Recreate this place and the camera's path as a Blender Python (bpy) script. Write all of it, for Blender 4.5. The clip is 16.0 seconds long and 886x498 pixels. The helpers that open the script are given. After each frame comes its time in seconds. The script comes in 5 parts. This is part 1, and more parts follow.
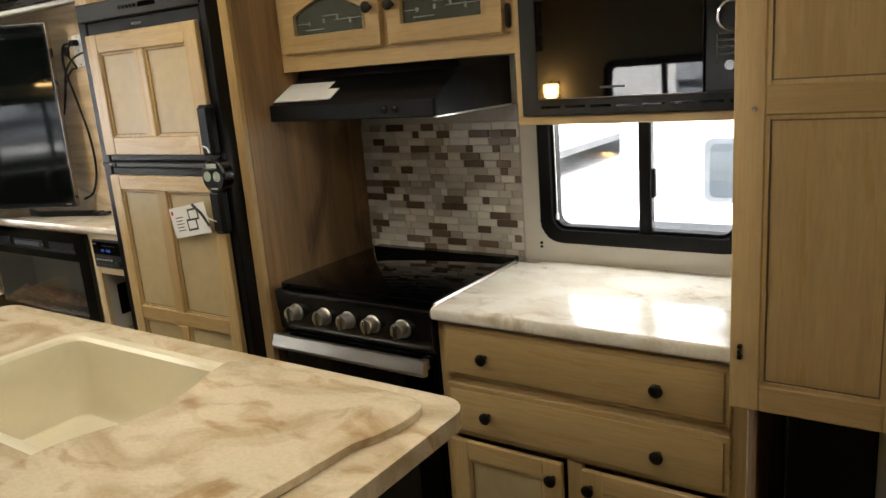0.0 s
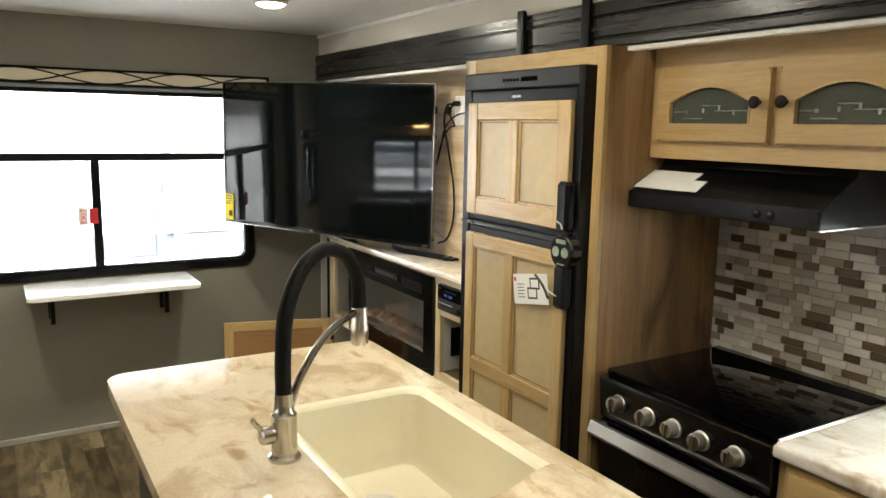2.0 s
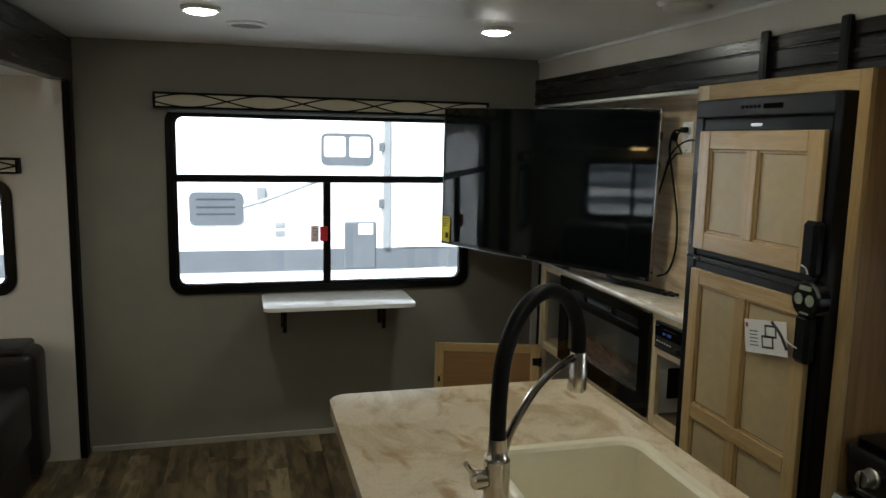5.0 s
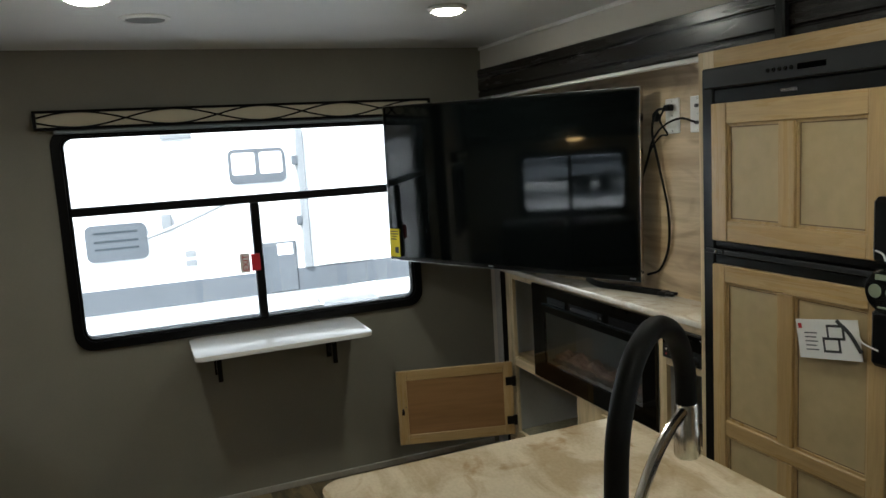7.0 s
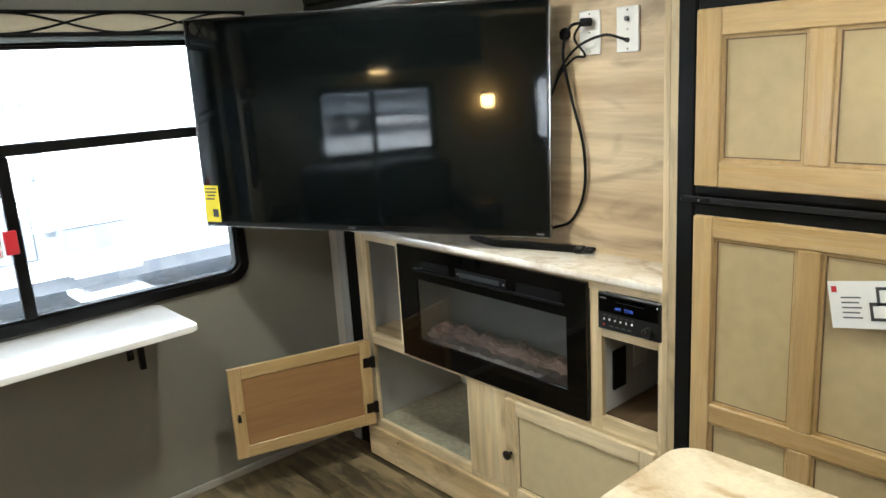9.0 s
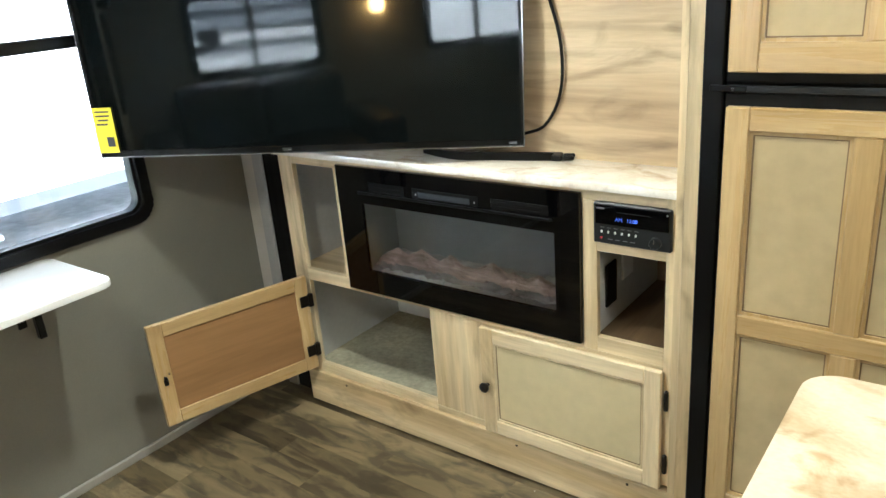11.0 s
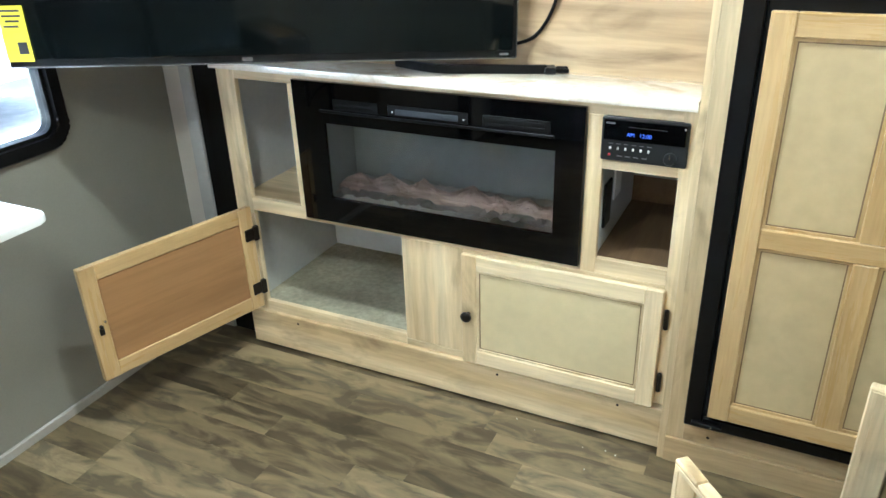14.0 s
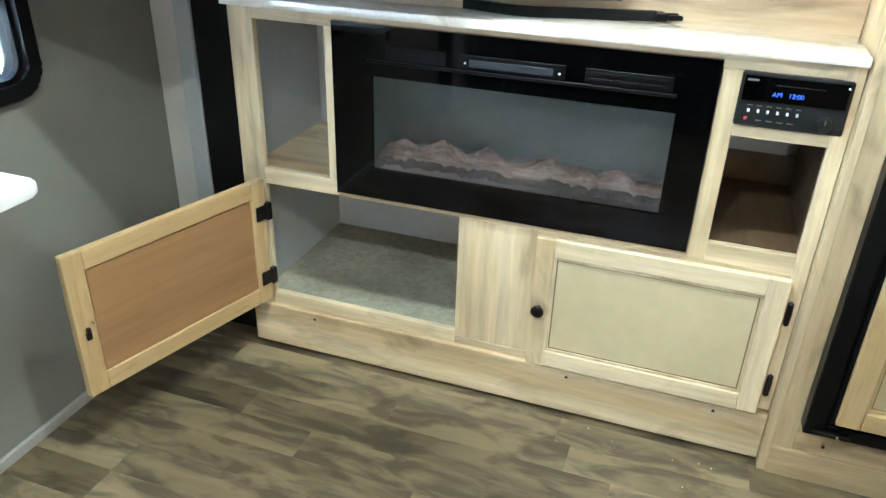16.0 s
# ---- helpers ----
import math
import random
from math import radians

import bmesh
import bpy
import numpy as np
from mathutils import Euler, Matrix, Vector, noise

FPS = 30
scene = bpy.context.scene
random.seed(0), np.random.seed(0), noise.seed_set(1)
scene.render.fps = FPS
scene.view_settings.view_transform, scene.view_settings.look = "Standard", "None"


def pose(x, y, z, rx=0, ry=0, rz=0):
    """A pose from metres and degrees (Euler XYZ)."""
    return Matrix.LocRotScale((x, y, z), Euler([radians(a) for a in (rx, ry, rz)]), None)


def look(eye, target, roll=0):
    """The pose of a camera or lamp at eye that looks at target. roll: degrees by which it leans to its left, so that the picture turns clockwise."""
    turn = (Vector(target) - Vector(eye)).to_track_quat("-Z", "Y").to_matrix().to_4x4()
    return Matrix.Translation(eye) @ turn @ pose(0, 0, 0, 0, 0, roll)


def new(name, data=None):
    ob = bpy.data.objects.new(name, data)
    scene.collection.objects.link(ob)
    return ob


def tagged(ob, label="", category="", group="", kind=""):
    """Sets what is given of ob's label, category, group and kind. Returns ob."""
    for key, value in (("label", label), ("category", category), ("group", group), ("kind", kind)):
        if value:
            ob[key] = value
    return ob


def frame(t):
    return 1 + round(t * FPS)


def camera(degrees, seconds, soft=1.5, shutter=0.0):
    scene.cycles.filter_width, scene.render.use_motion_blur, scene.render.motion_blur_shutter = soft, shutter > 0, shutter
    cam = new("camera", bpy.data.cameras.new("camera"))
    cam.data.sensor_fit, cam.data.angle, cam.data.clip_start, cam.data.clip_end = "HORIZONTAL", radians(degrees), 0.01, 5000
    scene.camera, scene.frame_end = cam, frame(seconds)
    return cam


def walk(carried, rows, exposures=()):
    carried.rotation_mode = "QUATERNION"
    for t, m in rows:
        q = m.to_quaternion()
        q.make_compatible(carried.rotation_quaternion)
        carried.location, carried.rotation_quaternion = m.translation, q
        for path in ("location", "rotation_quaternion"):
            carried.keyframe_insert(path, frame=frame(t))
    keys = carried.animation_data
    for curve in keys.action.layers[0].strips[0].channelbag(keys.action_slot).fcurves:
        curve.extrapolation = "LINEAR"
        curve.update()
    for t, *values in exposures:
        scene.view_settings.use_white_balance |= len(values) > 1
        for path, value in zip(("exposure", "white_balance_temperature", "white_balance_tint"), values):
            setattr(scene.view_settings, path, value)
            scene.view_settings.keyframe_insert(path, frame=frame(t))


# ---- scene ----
cam = camera(61.3, 16.0, soft=1.5)
PATH = [
    (0, (0.141, 0.041, 1.409), (-0.965, 1.639, 0.937), -4.5),
    (0.5, (0.137, 0.042, 1.415), (-1.039, 1.592, 0.951), -4.7),
    (1, (0.112, 0.049, 1.436), (-1.239, 1.455, 0.994), -4.3),
    (1.2, (0.095, 0.053, 1.446), (-1.332, 1.391, 1.031), -2.8),
    (1.5, (0.083, 0.053, 1.468), (-1.444, 1.289, 1.092), -1.6),
    (2, (0.042, 0.048, 1.505), (-1.649, 1.067, 1.183), 1.0),
    (2.5, (0.023, 0.025, 1.529), (-1.773, 0.861, 1.259), 2.5),
    (3, (-0.01, 0.044, 1.54), (-1.882, 0.7, 1.283), 3.9),
    (3.5, (-0.033, 0.033, 1.543), (-1.938, 0.573, 1.259), 4.5),
    (4, (-0.037, 0.053, 1.545), (-1.96, 0.523, 1.26), 3.3),
    (4.5, (-0.022, 0.047, 1.538), (-1.942, 0.528, 1.249), 2.2),
    (4.7, (-0.021, 0.049, 1.54), (-1.936, 0.548, 1.253), 1.7),
    (6.8, (-0.428, -0.017, 1.528), (-2.301, 0.621, 1.238), -2.7),
    (7, (-0.51, -0.014, 1.519), (-2.346, 0.73, 1.245), -3.4),
    (7.5, (-0.705, -0.005, 1.496), (-2.449, 0.922, 1.18), -4.8),
    (8, (-0.915, 0.009, 1.503), (-2.573, 1.058, 1.115), -5.0),
    (8.5, (-1.088, 0.009, 1.495), (-2.679, 1.144, 1.069), -3.6),
    (9, (-1.278, -0.043, 1.496), (-2.743, 1.237, 1.031), -3.5),
    (9.2, (-1.353, -0.079, 1.496), (-2.76, 1.256, 1.008), -4.2),
    (11.3, (-1.741, -0.045, 1.438), (-2.865, 1.437, 0.704), -4.8),
    (11.5, (-1.785, -0.051, 1.435), (-2.878, 1.443, 0.678), -4.8),
    (12, (-1.891, -0.097, 1.426), (-2.891, 1.44, 0.627), -4.1),
    (12.5, (-1.982, -0.121, 1.42), (-2.867, 1.462, 0.577), -3.4),
    (13, (-2.015, -0.126, 1.409), (-2.825, 1.482, 0.538), -2.2),
    (13.5, (-2.031, -0.123, 1.401), (-2.818, 1.487, 0.513), -1.7),
    (14, (-2.056, -0.123, 1.385), (-2.856, 1.483, 0.502), -1.8),
    (14.5, (-2.115, -0.109, 1.34), (-2.912, 1.504, 0.468), -2.0),
    (15, (-2.254, -0.047, 1.289), (-3.042, 1.558, 0.394), -1.2),
    (15.5, (-2.404, 0.001, 1.25), (-3.099, 1.638, 0.336), 0.4),
    (16, (-2.539, 0.01, 1.237), (-3.105, 1.688, 0.307), 1.8),
]
EXPOSURES = [(0, 2.5, 6700, 7), (1.0, 2.6, 6600, 6), (2.0, 2.98, 6450, 4), (2.6, 2.75, 6300, 3), (3.5, 1.85, 6100, 2), (4.7, 1.35, 6000, 1), (6.8, 1.45, 5900, 1), (7.5, 1.8, 5950, 1),
             (8.2, 2.38, 5900, 2), (9.2, 3.18, 5700, 2), (11.3, 3.5, 5550, 0), (13.5, 3.8, 5150, -1), (16, 3.89, 4900, -3)]
walk(cam, [(t, look(eye, target, roll)) for t, eye, target, roll in PATH], EXPOSURES)

# ---- light: an overcast day outside, warm lamps inside ----
world = bpy.data.worlds.new("overcast_sky")
scene.world = world
world.use_nodes = True
_wn = world.node_tree.nodes
_sky = _wn.new("ShaderNodeTexSky")
_sky.sky_type, _sky.sun_disc = "NISHITA", False
_sky.sun_elevation, _sky.sun_rotation = radians(52), radians(133)
_sky.air_density, _sky.dust_density, _sky.ozone_density = 1.0, 4.0, 0.6
_grey = _wn.new("ShaderNodeHueSaturation")
_grey.inputs["Saturation"].default_value = 0.45
world.node_tree.links.new(_sky.outputs[0], _grey.inputs["Color"])
world.node_tree.links.new(_grey.outputs[0], _wn["Background"].inputs[0])
_wn["Background"].inputs[1].default_value = 0.15
_sun = new("sun", bpy.data.lights.new("sun", "SUN"))
_sun.data.energy, _sun.data.angle, _sun.data.color = 5.0, radians(10), (1.0, 0.97, 0.93)
_sun.matrix_basis = look((0, 0, 0), (-0.45, 0.42, -0.79))
LAMP_WATTS = 4.3
# added strip lamp at the kitchen window's head, brightening the worktop like sky light
_day = new("window_fill", bpy.data.lights.new("window_fill", "AREA"))
_day.data.shape, _day.data.size, _day.data.size_y = "RECTANGLE", 0.50, 0.05
_day.data.energy, _day.data.color = 1.6, (0.93, 0.97, 1.0)
_day.matrix_basis = look((-0.565, 2.078, 1.245), (-0.565, 1.70, 0.80))


# ---- materials ----
def nodes_of(name):
    m = bpy.data.materials.new(name)
    m.use_nodes = True
    nt = m.node_tree
    return m, nt, nt.nodes["Principled BSDF"]


def add(nt, kind, **values):
    n = nt.nodes.new(kind)
    for key, v in values.items():
        n.inputs[key.replace("_", " ")].default_value = v
    return n


def coords(nt, scale, shift=True):
    """Object coordinates in metres, stretched, with an offset of its own for each object."""
    tc = nt.nodes.new("ShaderNodeTexCoord")
    mp = nt.nodes.new("ShaderNodeMapping")
    mp.inputs["Scale"].default_value = scale
    nt.links.new(tc.outputs["Object"], mp.inputs["Vector"])
    if shift:
        info = nt.nodes.new("ShaderNodeObjectInfo")
        mul = nt.nodes.new("ShaderNodeVectorMath")
        mul.operation = "SCALE"
        mul.inputs[0].default_value = (31.0, 17.0, 23.0)
        nt.links.new(info.outputs["Random"], mul.inputs["Scale"])
        nt.links.new(mul.outputs[0], mp.inputs["Location"])
    return mp


def ramp(nt, source, stops):
    r = nt.nodes.new("ShaderNodeValToRGB")
    e = r.color_ramp.elements
    while len(e) < len(stops):
        e.new(0.5)
    for el, (p, c) in zip(e, stops):
        el.position, el.color = p, (*c, 1)
    nt.links.new(source, r.inputs[0])
    return r


def bumped(nt, bsdf, source, strength, distance=0.002):
    b = nt.nodes.new("ShaderNodeBump")
    b.inputs["Strength"].default_value, b.inputs["Distance"].default_value = strength, distance
    nt.links.new(source, b.inputs["Height"])
    nt.links.new(b.outputs[0], bsdf.inputs["Normal"])


def mixed(nt, a, b, factor, mode="MULTIPLY"):
    m = nt.nodes.new("ShaderNodeMix")
    m.data_type, m.blend_type = "RGBA", mode
    for socket, v in ((m.inputs[0], factor), (m.inputs[6], a), (m.inputs[7], b)):
        if hasattr(v, "links"):
            nt.links.new(v, socket)
        elif isinstance(v, tuple):
            socket.default_value = (*v, 1)
        else:
            socket.default_value = v
    return m.outputs[2]


def paint(name, color, rough=0.5, metal=0.0, vary=0.12, grain=60.0, bump=0.06, coat=0.0, spec=0.5):
    """A plain surface with faint blotches, fine grain and a roughness that wanders."""
    m, nt, b = nodes_of(name)
    mp = coords(nt, (1, 1, 1))
    big = add(nt, "ShaderNodeTexNoise", Scale=4.0, Detail=4.0)
    fine = add(nt, "ShaderNodeTexNoise", Scale=grain, Detail=3.0)
    for n in (big, fine):
        nt.links.new(mp.outputs[0], n.inputs["Vector"])
    lo, hi = 1 - vary, 1.0
    r1 = ramp(nt, big.outputs[0], [(0.3, (lo, lo, lo)), (0.7, (hi, hi, hi))])
    r2 = ramp(nt, fine.outputs[0], [(0.3, (1 - vary * 0.6,) * 3), (0.7, (1, 1, 1))])
    c = mixed(nt, r1.outputs[0], r2.outputs[0], 1.0)
    nt.links.new(mixed(nt, color, c, 1.0), b.inputs["Base Color"])
    spread = min(0.05, rough * 0.4)
    rr = ramp(nt, big.outputs[0], [(0.3, (rough - spread,) * 3), (0.7, (min(rough + spread, 1),) * 3)])
    nt.links.new(rr.outputs[0], b.inputs["Roughness"])
    b.inputs["Metallic"].default_value = metal
    b.inputs["Coat Weight"].default_value = coat
    b.inputs["Specular IOR Level"].default_value = spec
    if bump:
        bumped(nt, b, fine.outputs[0], bump)
    return m


def wood(name, dark, light, axis, rough=0.38, streak=14.0, knots=0.0, bump=0.08, contrast=(0.3, 0.72), worn=0.25, spec=0.5):
    """Sawn timber: grain drawn out along one axis, broad bands and fine pores."""
    m, nt, b = nodes_of(name)
    sc = [streak] * 3
    sc["xyz".index(axis)] = streak * 0.07
    mp = coords(nt, tuple(sc))
    band = add(nt, "ShaderNodeTexNoise", Scale=0.55, Detail=3.0, Distortion=0.8)
    grain = add(nt, "ShaderNodeTexNoise", Scale=2.6, Detail=8.0, Roughness=0.65, Distortion=0.5)
    pores = add(nt, "ShaderNodeTexNoise", Scale=14.0, Detail=3.0)
    for n in (band, grain, pores):
        nt.links.new(mp.outputs[0], n.inputs["Vector"])
    r1 = ramp(nt, band.outputs[0], [(contrast[0], dark), (contrast[1], light)])
    r2 = ramp(nt, grain.outputs[0], [(0.34, (1 - worn,) * 3), (0.62, (1, 1, 1))])
    r3 = ramp(nt, pores.outputs[0], [(0.3, (0.9, 0.89, 0.87)), (0.6, (1, 1, 1))])
    col = mixed(nt, mixed(nt, r1.outputs[0], r2.outputs[0], 1.0), r3.outputs[0], 1.0)
    if knots:
        mk = coords(nt, tuple(4.0 if a != axis else 1.6 for a in "xyz"))
        k = add(nt, "ShaderNodeTexNoise", Scale=1.3, Detail=5.0, Distortion=2.2)
        nt.links.new(mk.outputs[0], k.inputs["Vector"])
        rk = ramp(nt, k.outputs[0], [(0.28, (1 - knots, 1 - knots * 1.05, 1 - knots * 1.1)), (0.44, (1, 1, 1))])
        col = mixed(nt, col, rk.outputs[0], 1.0)
    nt.links.new(col, b.inputs["Base Color"])
    rr = ramp(nt, grain.outputs[0], [(0.3, (rough + 0.1,) * 3), (0.7, (rough - 0.03,) * 3)])
    nt.links.new(rr.outputs[0], b.inputs["Roughness"])
    b.inputs["Specular IOR Level"].default_value = spec
    bumped(nt, b, grain.outputs[0], bump, 0.001)
    return m


def stone(name, base, tan, brown, rough=0.13, coat=0.0):
    """Polished laminate with clouded stone print."""
    m, nt, b = nodes_of(name)
    mp = coords(nt, (1, 1.5, 1))
    cloud = add(nt, "ShaderNodeTexNoise", Scale=5.0, Detail=6.0, Roughness=0.55, Distortion=1.1)
    vein = add(nt, "ShaderNodeTexNoise", Scale=8.0, Detail=5.0, Roughness=0.55, Distortion=1.0)
    speck = add(nt, "ShaderNodeTexNoise", Scale=120.0, Detail=2.0)
    for n in (cloud, vein, speck):
        nt.links.new(mp.outputs[0], n.inputs["Vector"])
    r1 = ramp(nt, cloud.outputs[0], [(0.36, tan), (0.56, base)])
    r2 = ramp(nt, vein.outputs[0], [(0.30, brown), (0.44, (1, 1, 1))])
    r3 = ramp(nt, speck.outputs[0], [(0.35, (0.93, 0.92, 0.9)), (0.6, (1, 1, 1))])
    nt.links.new(mixed(nt, mixed(nt, r1.outputs[0], r2.outputs[0], 0.75), r3.outputs[0], 1.0), b.inputs["Base Color"])
    rr = ramp(nt, cloud.outputs[0], [(0.3, (rough + 0.06,) * 3), (0.7, (rough,) * 3)])
    nt.links.new(rr.outputs[0], b.inputs["Roughness"])
    b.inputs["Coat Weight"].default_value = coat
    b.inputs["Coat Roughness"].default_value = 0.03
    bumped(nt, b, speck.outputs[0], 0.008, 0.0003)
    return m


def pieces(name, stops, rough, axis="x", streak=10.0, grain=0.3, blotch=0.0):
    """Planks or tiles: each object takes a tone of its own; grain lies over it."""
    m, nt, b = nodes_of(name)
    info = nt.nodes.new("ShaderNodeObjectInfo")
    r = ramp(nt, info.outputs["Random"], stops)
    sc = [streak] * 3
    sc["xyz".index(axis)] = streak * 0.16
    mp = coords(nt, tuple(sc))
    g = add(nt, "ShaderNodeTexNoise", Scale=1.6, Detail=6.0, Roughness=0.6, Distortion=0.25)
    h = add(nt, "ShaderNodeTexNoise", Scale=0.5, Detail=3.0, Distortion=1.2)
    for n in (g, h):
        nt.links.new(mp.outputs[0], n.inputs["Vector"])
    rg = ramp(nt, g.outputs[0], [(0.36, (1 - grain,) * 3), (0.62, (1.0,) * 3)])
    rh = ramp(nt, h.outputs[0], [(0.3, (1 - grain, 1 - grain, 1 - grain * 0.95)), (0.66, (1.0,) * 3)])
    col = mixed(nt, mixed(nt, r.outputs[0], rg.outputs[0], 1.0), rh.outputs[0], 1.0)
    if blotch:
        mq = coords(nt, (4.2, 13.0, 1.0))
        q = add(nt, "ShaderNodeTexNoise", Scale=1.4, Detail=5.0, Roughness=0.55, Distortion=0.7)
        nt.links.new(mq.outputs[0], q.inputs["Vector"])
        rq = ramp(nt, q.outputs[0], [(0.40, (1 - blotch, 1 - blotch, 1 - blotch * 0.96)), (0.57, (1, 1, 1))])
        col = mixed(nt, col, rq.outputs[0], 1.0)
    nt.links.new(col, b.inputs["Base Color"])
    rr = ramp(nt, g.outputs[0], [(0.3, (rough + 0.1,) * 3), (0.7, (rough,) * 3)])
    nt.links.new(rr.outputs[0], b.inputs["Roughness"])
    bumped(nt, b, g.outputs[0], 0.12, 0.001)
    return m


def glass(name, tint=(1, 1, 1), rough=0.0, cells=0.0):
    m, nt, b = nodes_of(name)
    if cells:
        mp = coords(nt, (0.6, 1, 1))
        v = add(nt, "ShaderNodeTexVoronoi", Scale=cells)
        v.distance = "CHEBYCHEV"
        nt.links.new(mp.outputs[0], v.inputs["Vector"])
        bumped(nt, b, v.outputs["Distance"], 0.10, 0.003)
    b.inputs["Base Color"].default_value = (*tint, 1)
    b.inputs["Transmission Weight"].default_value = 1.0
    b.inputs["Roughness"].default_value = rough
    b.inputs["IOR"].default_value = 1.45
    return m


def glow(name, color, strength):
    m, nt, b = nodes_of(name)
    b.inputs["Base Color"].default_value = (*color, 1)
    b.inputs["Emission Color"].default_value = (*color, 1)
    b.inputs["Emission Strength"].default_value = strength
    return m


M_WALL = paint("taupe_wall_vinyl", (0.215, 0.205, 0.168), 0.6, vary=0.1, grain=220, bump=0.12)
M_WALL_PALE = paint("pale_wall_vinyl", (0.56, 0.53, 0.47), 0.55, vary=0.06, grain=220, bump=0.08)
M_CEIL = paint("white_ceiling_vinyl", (0.84, 0.84, 0.82), 0.5, vary=0.05, grain=160, bump=0.06)
M_DARKBOARD = wood("espresso_board", (0.012, 0.011, 0.010), (0.024, 0.021, 0.019), "x", rough=0.22, streak=9, worn=0.3, spec=0.5)
M_DARKTRIM = wood("espresso_trim", (0.003, 0.003, 0.003), (0.007, 0.006, 0.006), "z", rough=0.5, streak=9, spec=0.1)
M_MAPLE_V = wood("maple_upright", (0.455, 0.305, 0.128), (0.57, 0.408, 0.196), "z", rough=0.26, worn=0.13, bump=0.04)
M_MAPLE_H = wood("maple_level", (0.455, 0.305, 0.128), (0.57, 0.408, 0.196), "x", rough=0.26, worn=0.13, bump=0.04)
# brown that paints the shadow line round recessed door panels
M_EDGE_SHADE = paint("panel_edge_shade", (0.20, 0.135, 0.07), 0.7)
# brighter copy of maple_panel: the lamplight on this door is in the colour
M_PANEL_LIT = paint("lit_maple_panel", (0.64, 0.54, 0.318), 0.36, vary=0.12, grain=30, bump=0.03)
M_PANEL = paint("maple_panel", (0.525, 0.412, 0.222), 0.36, vary=0.16, grain=30, bump=0.03)
M_PALE_V = wood("pale_hickory_upright", (0.60, 0.447, 0.238), (0.84, 0.695, 0.442), "z", rough=0.4, streak=9, knots=0.42, worn=0.3, contrast=(0.36, 0.58))
M_PALE_H = wood("pale_hickory_level", (0.60, 0.447, 0.238), (0.84, 0.695, 0.442), "x", rough=0.4, streak=9, knots=0.42, worn=0.3, contrast=(0.36, 0.58))
M_ACCENT = wood("hickory_wall_panel", (0.42, 0.30, 0.17), (0.66, 0.52, 0.33), "x", rough=0.42, streak=7, knots=0.5, worn=0.34, contrast=(0.3, 0.6))
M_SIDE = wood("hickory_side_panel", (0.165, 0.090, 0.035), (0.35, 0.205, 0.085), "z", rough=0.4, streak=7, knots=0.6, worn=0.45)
# brown cubby board, darkened in colour to stand for the shade inside
M_CUBBY_SHADED = wood("shaded_cubby_board", (0.085, 0.052, 0.026), (0.19, 0.12, 0.06), "y", rough=0.45, streak=8, worn=0.3)
M_DOORBACK = wood("brown_door_back", (0.29, 0.155, 0.058), (0.39, 0.215, 0.085), "x", rough=0.5, streak=5, worn=0.2)
M_LINER = paint("grey_cabinet_liner", (0.55, 0.55, 0.53), 0.6, vary=0.1)
M_BOARD = paint("mottled_shelf_board", (0.54, 0.505, 0.36), 0.75, vary=0.5, grain=70, bump=0.2)
M_STONE = stone("clouded_stone_top", (0.77, 0.66, 0.49), (0.56, 0.44, 0.28), (0.62, 0.47, 0.31), 0.09)
M_STONE_PALE = stone("pale_stone_top", (0.92, 0.87, 0.78), (0.77, 0.69, 0.57), (0.58, 0.47, 0.36), 0.10, coat=1.0)
M_SINK = paint("cream_sink", (0.85, 0.785, 0.60), 0.22, vary=0.04, bump=0.0)
M_BLACK = paint("black_enamel", (0.006, 0.006, 0.006), 0.2, vary=0.2, bump=0.02)
M_BLACK_SATIN = paint("black_satin_plastic", (0.004, 0.004, 0.0045), 0.36, vary=0.2, bump=0.03, spec=0.18)
M_BLACK_RUBBER = paint("black_rubber_hose", (0.005, 0.005, 0.005), 0.55, vary=0.2, grain=200, bump=0.1, spec=0.14)
M_GREYBLACK = paint("charcoal_plastic", (0.016, 0.017, 0.018), 0.36, vary=0.15, bump=0.05, spec=0.3)
M_SCREEN = paint("black_screen", (0.0028, 0.0040, 0.0042), 0.05, vary=0.1, bump=0.0, spec=0.62)
M_GLASSBLACK = paint("black_glass", (0.0012, 0.0012, 0.0014), 0.035, vary=0.1, bump=0.0, spec=0.2)
M_FIREGLASS = paint("black_fireplace_glass", (0.0012, 0.0013, 0.0015), 0.03, vary=0.1, bump=0.0, spec=0.3)
M_MIRRORBLACK = paint("mirror_black_glass", (0.002, 0.002, 0.002), 0.02, vary=0.1, bump=0.0, spec=1.0)
M_SCREEN.node_tree.nodes["Principled BSDF"].inputs["IOR"].default_value = 1.5
M_MIRRORBLACK.node_tree.nodes["Principled BSDF"].inputs["IOR"].default_value = 1.6
M_CHROME = paint("brushed_nickel", (0.62, 0.59, 0.54), 0.22, metal=1.0, vary=0.1, grain=300, bump=0.03)
M_STEEL = paint("stainless_steel", (0.72, 0.69, 0.64), 0.34, metal=1.0, vary=0.12, grain=300, bump=0.04)
M_SILVER = paint("silver_trim", (0.70, 0.70, 0.70), 0.2, metal=1.0, vary=0.05, bump=0.0)
M_BRONZE = paint("oil_rubbed_bronze", (0.018, 0.014, 0.011), 0.35, metal=0.6, vary=0.3, bump=0.05)
M_WHITE = paint("white_plastic", (0.78, 0.77, 0.74), 0.35, vary=0.05, bump=0.02)
M_WHITE_SHELF = paint("white_laminate", (0.82, 0.81, 0.79), 0.22, vary=0.04, bump=0.02)
M_PAPER = paint("white_paper", (0.80, 0.79, 0.76), 0.75, vary=0.05, bump=0.05)
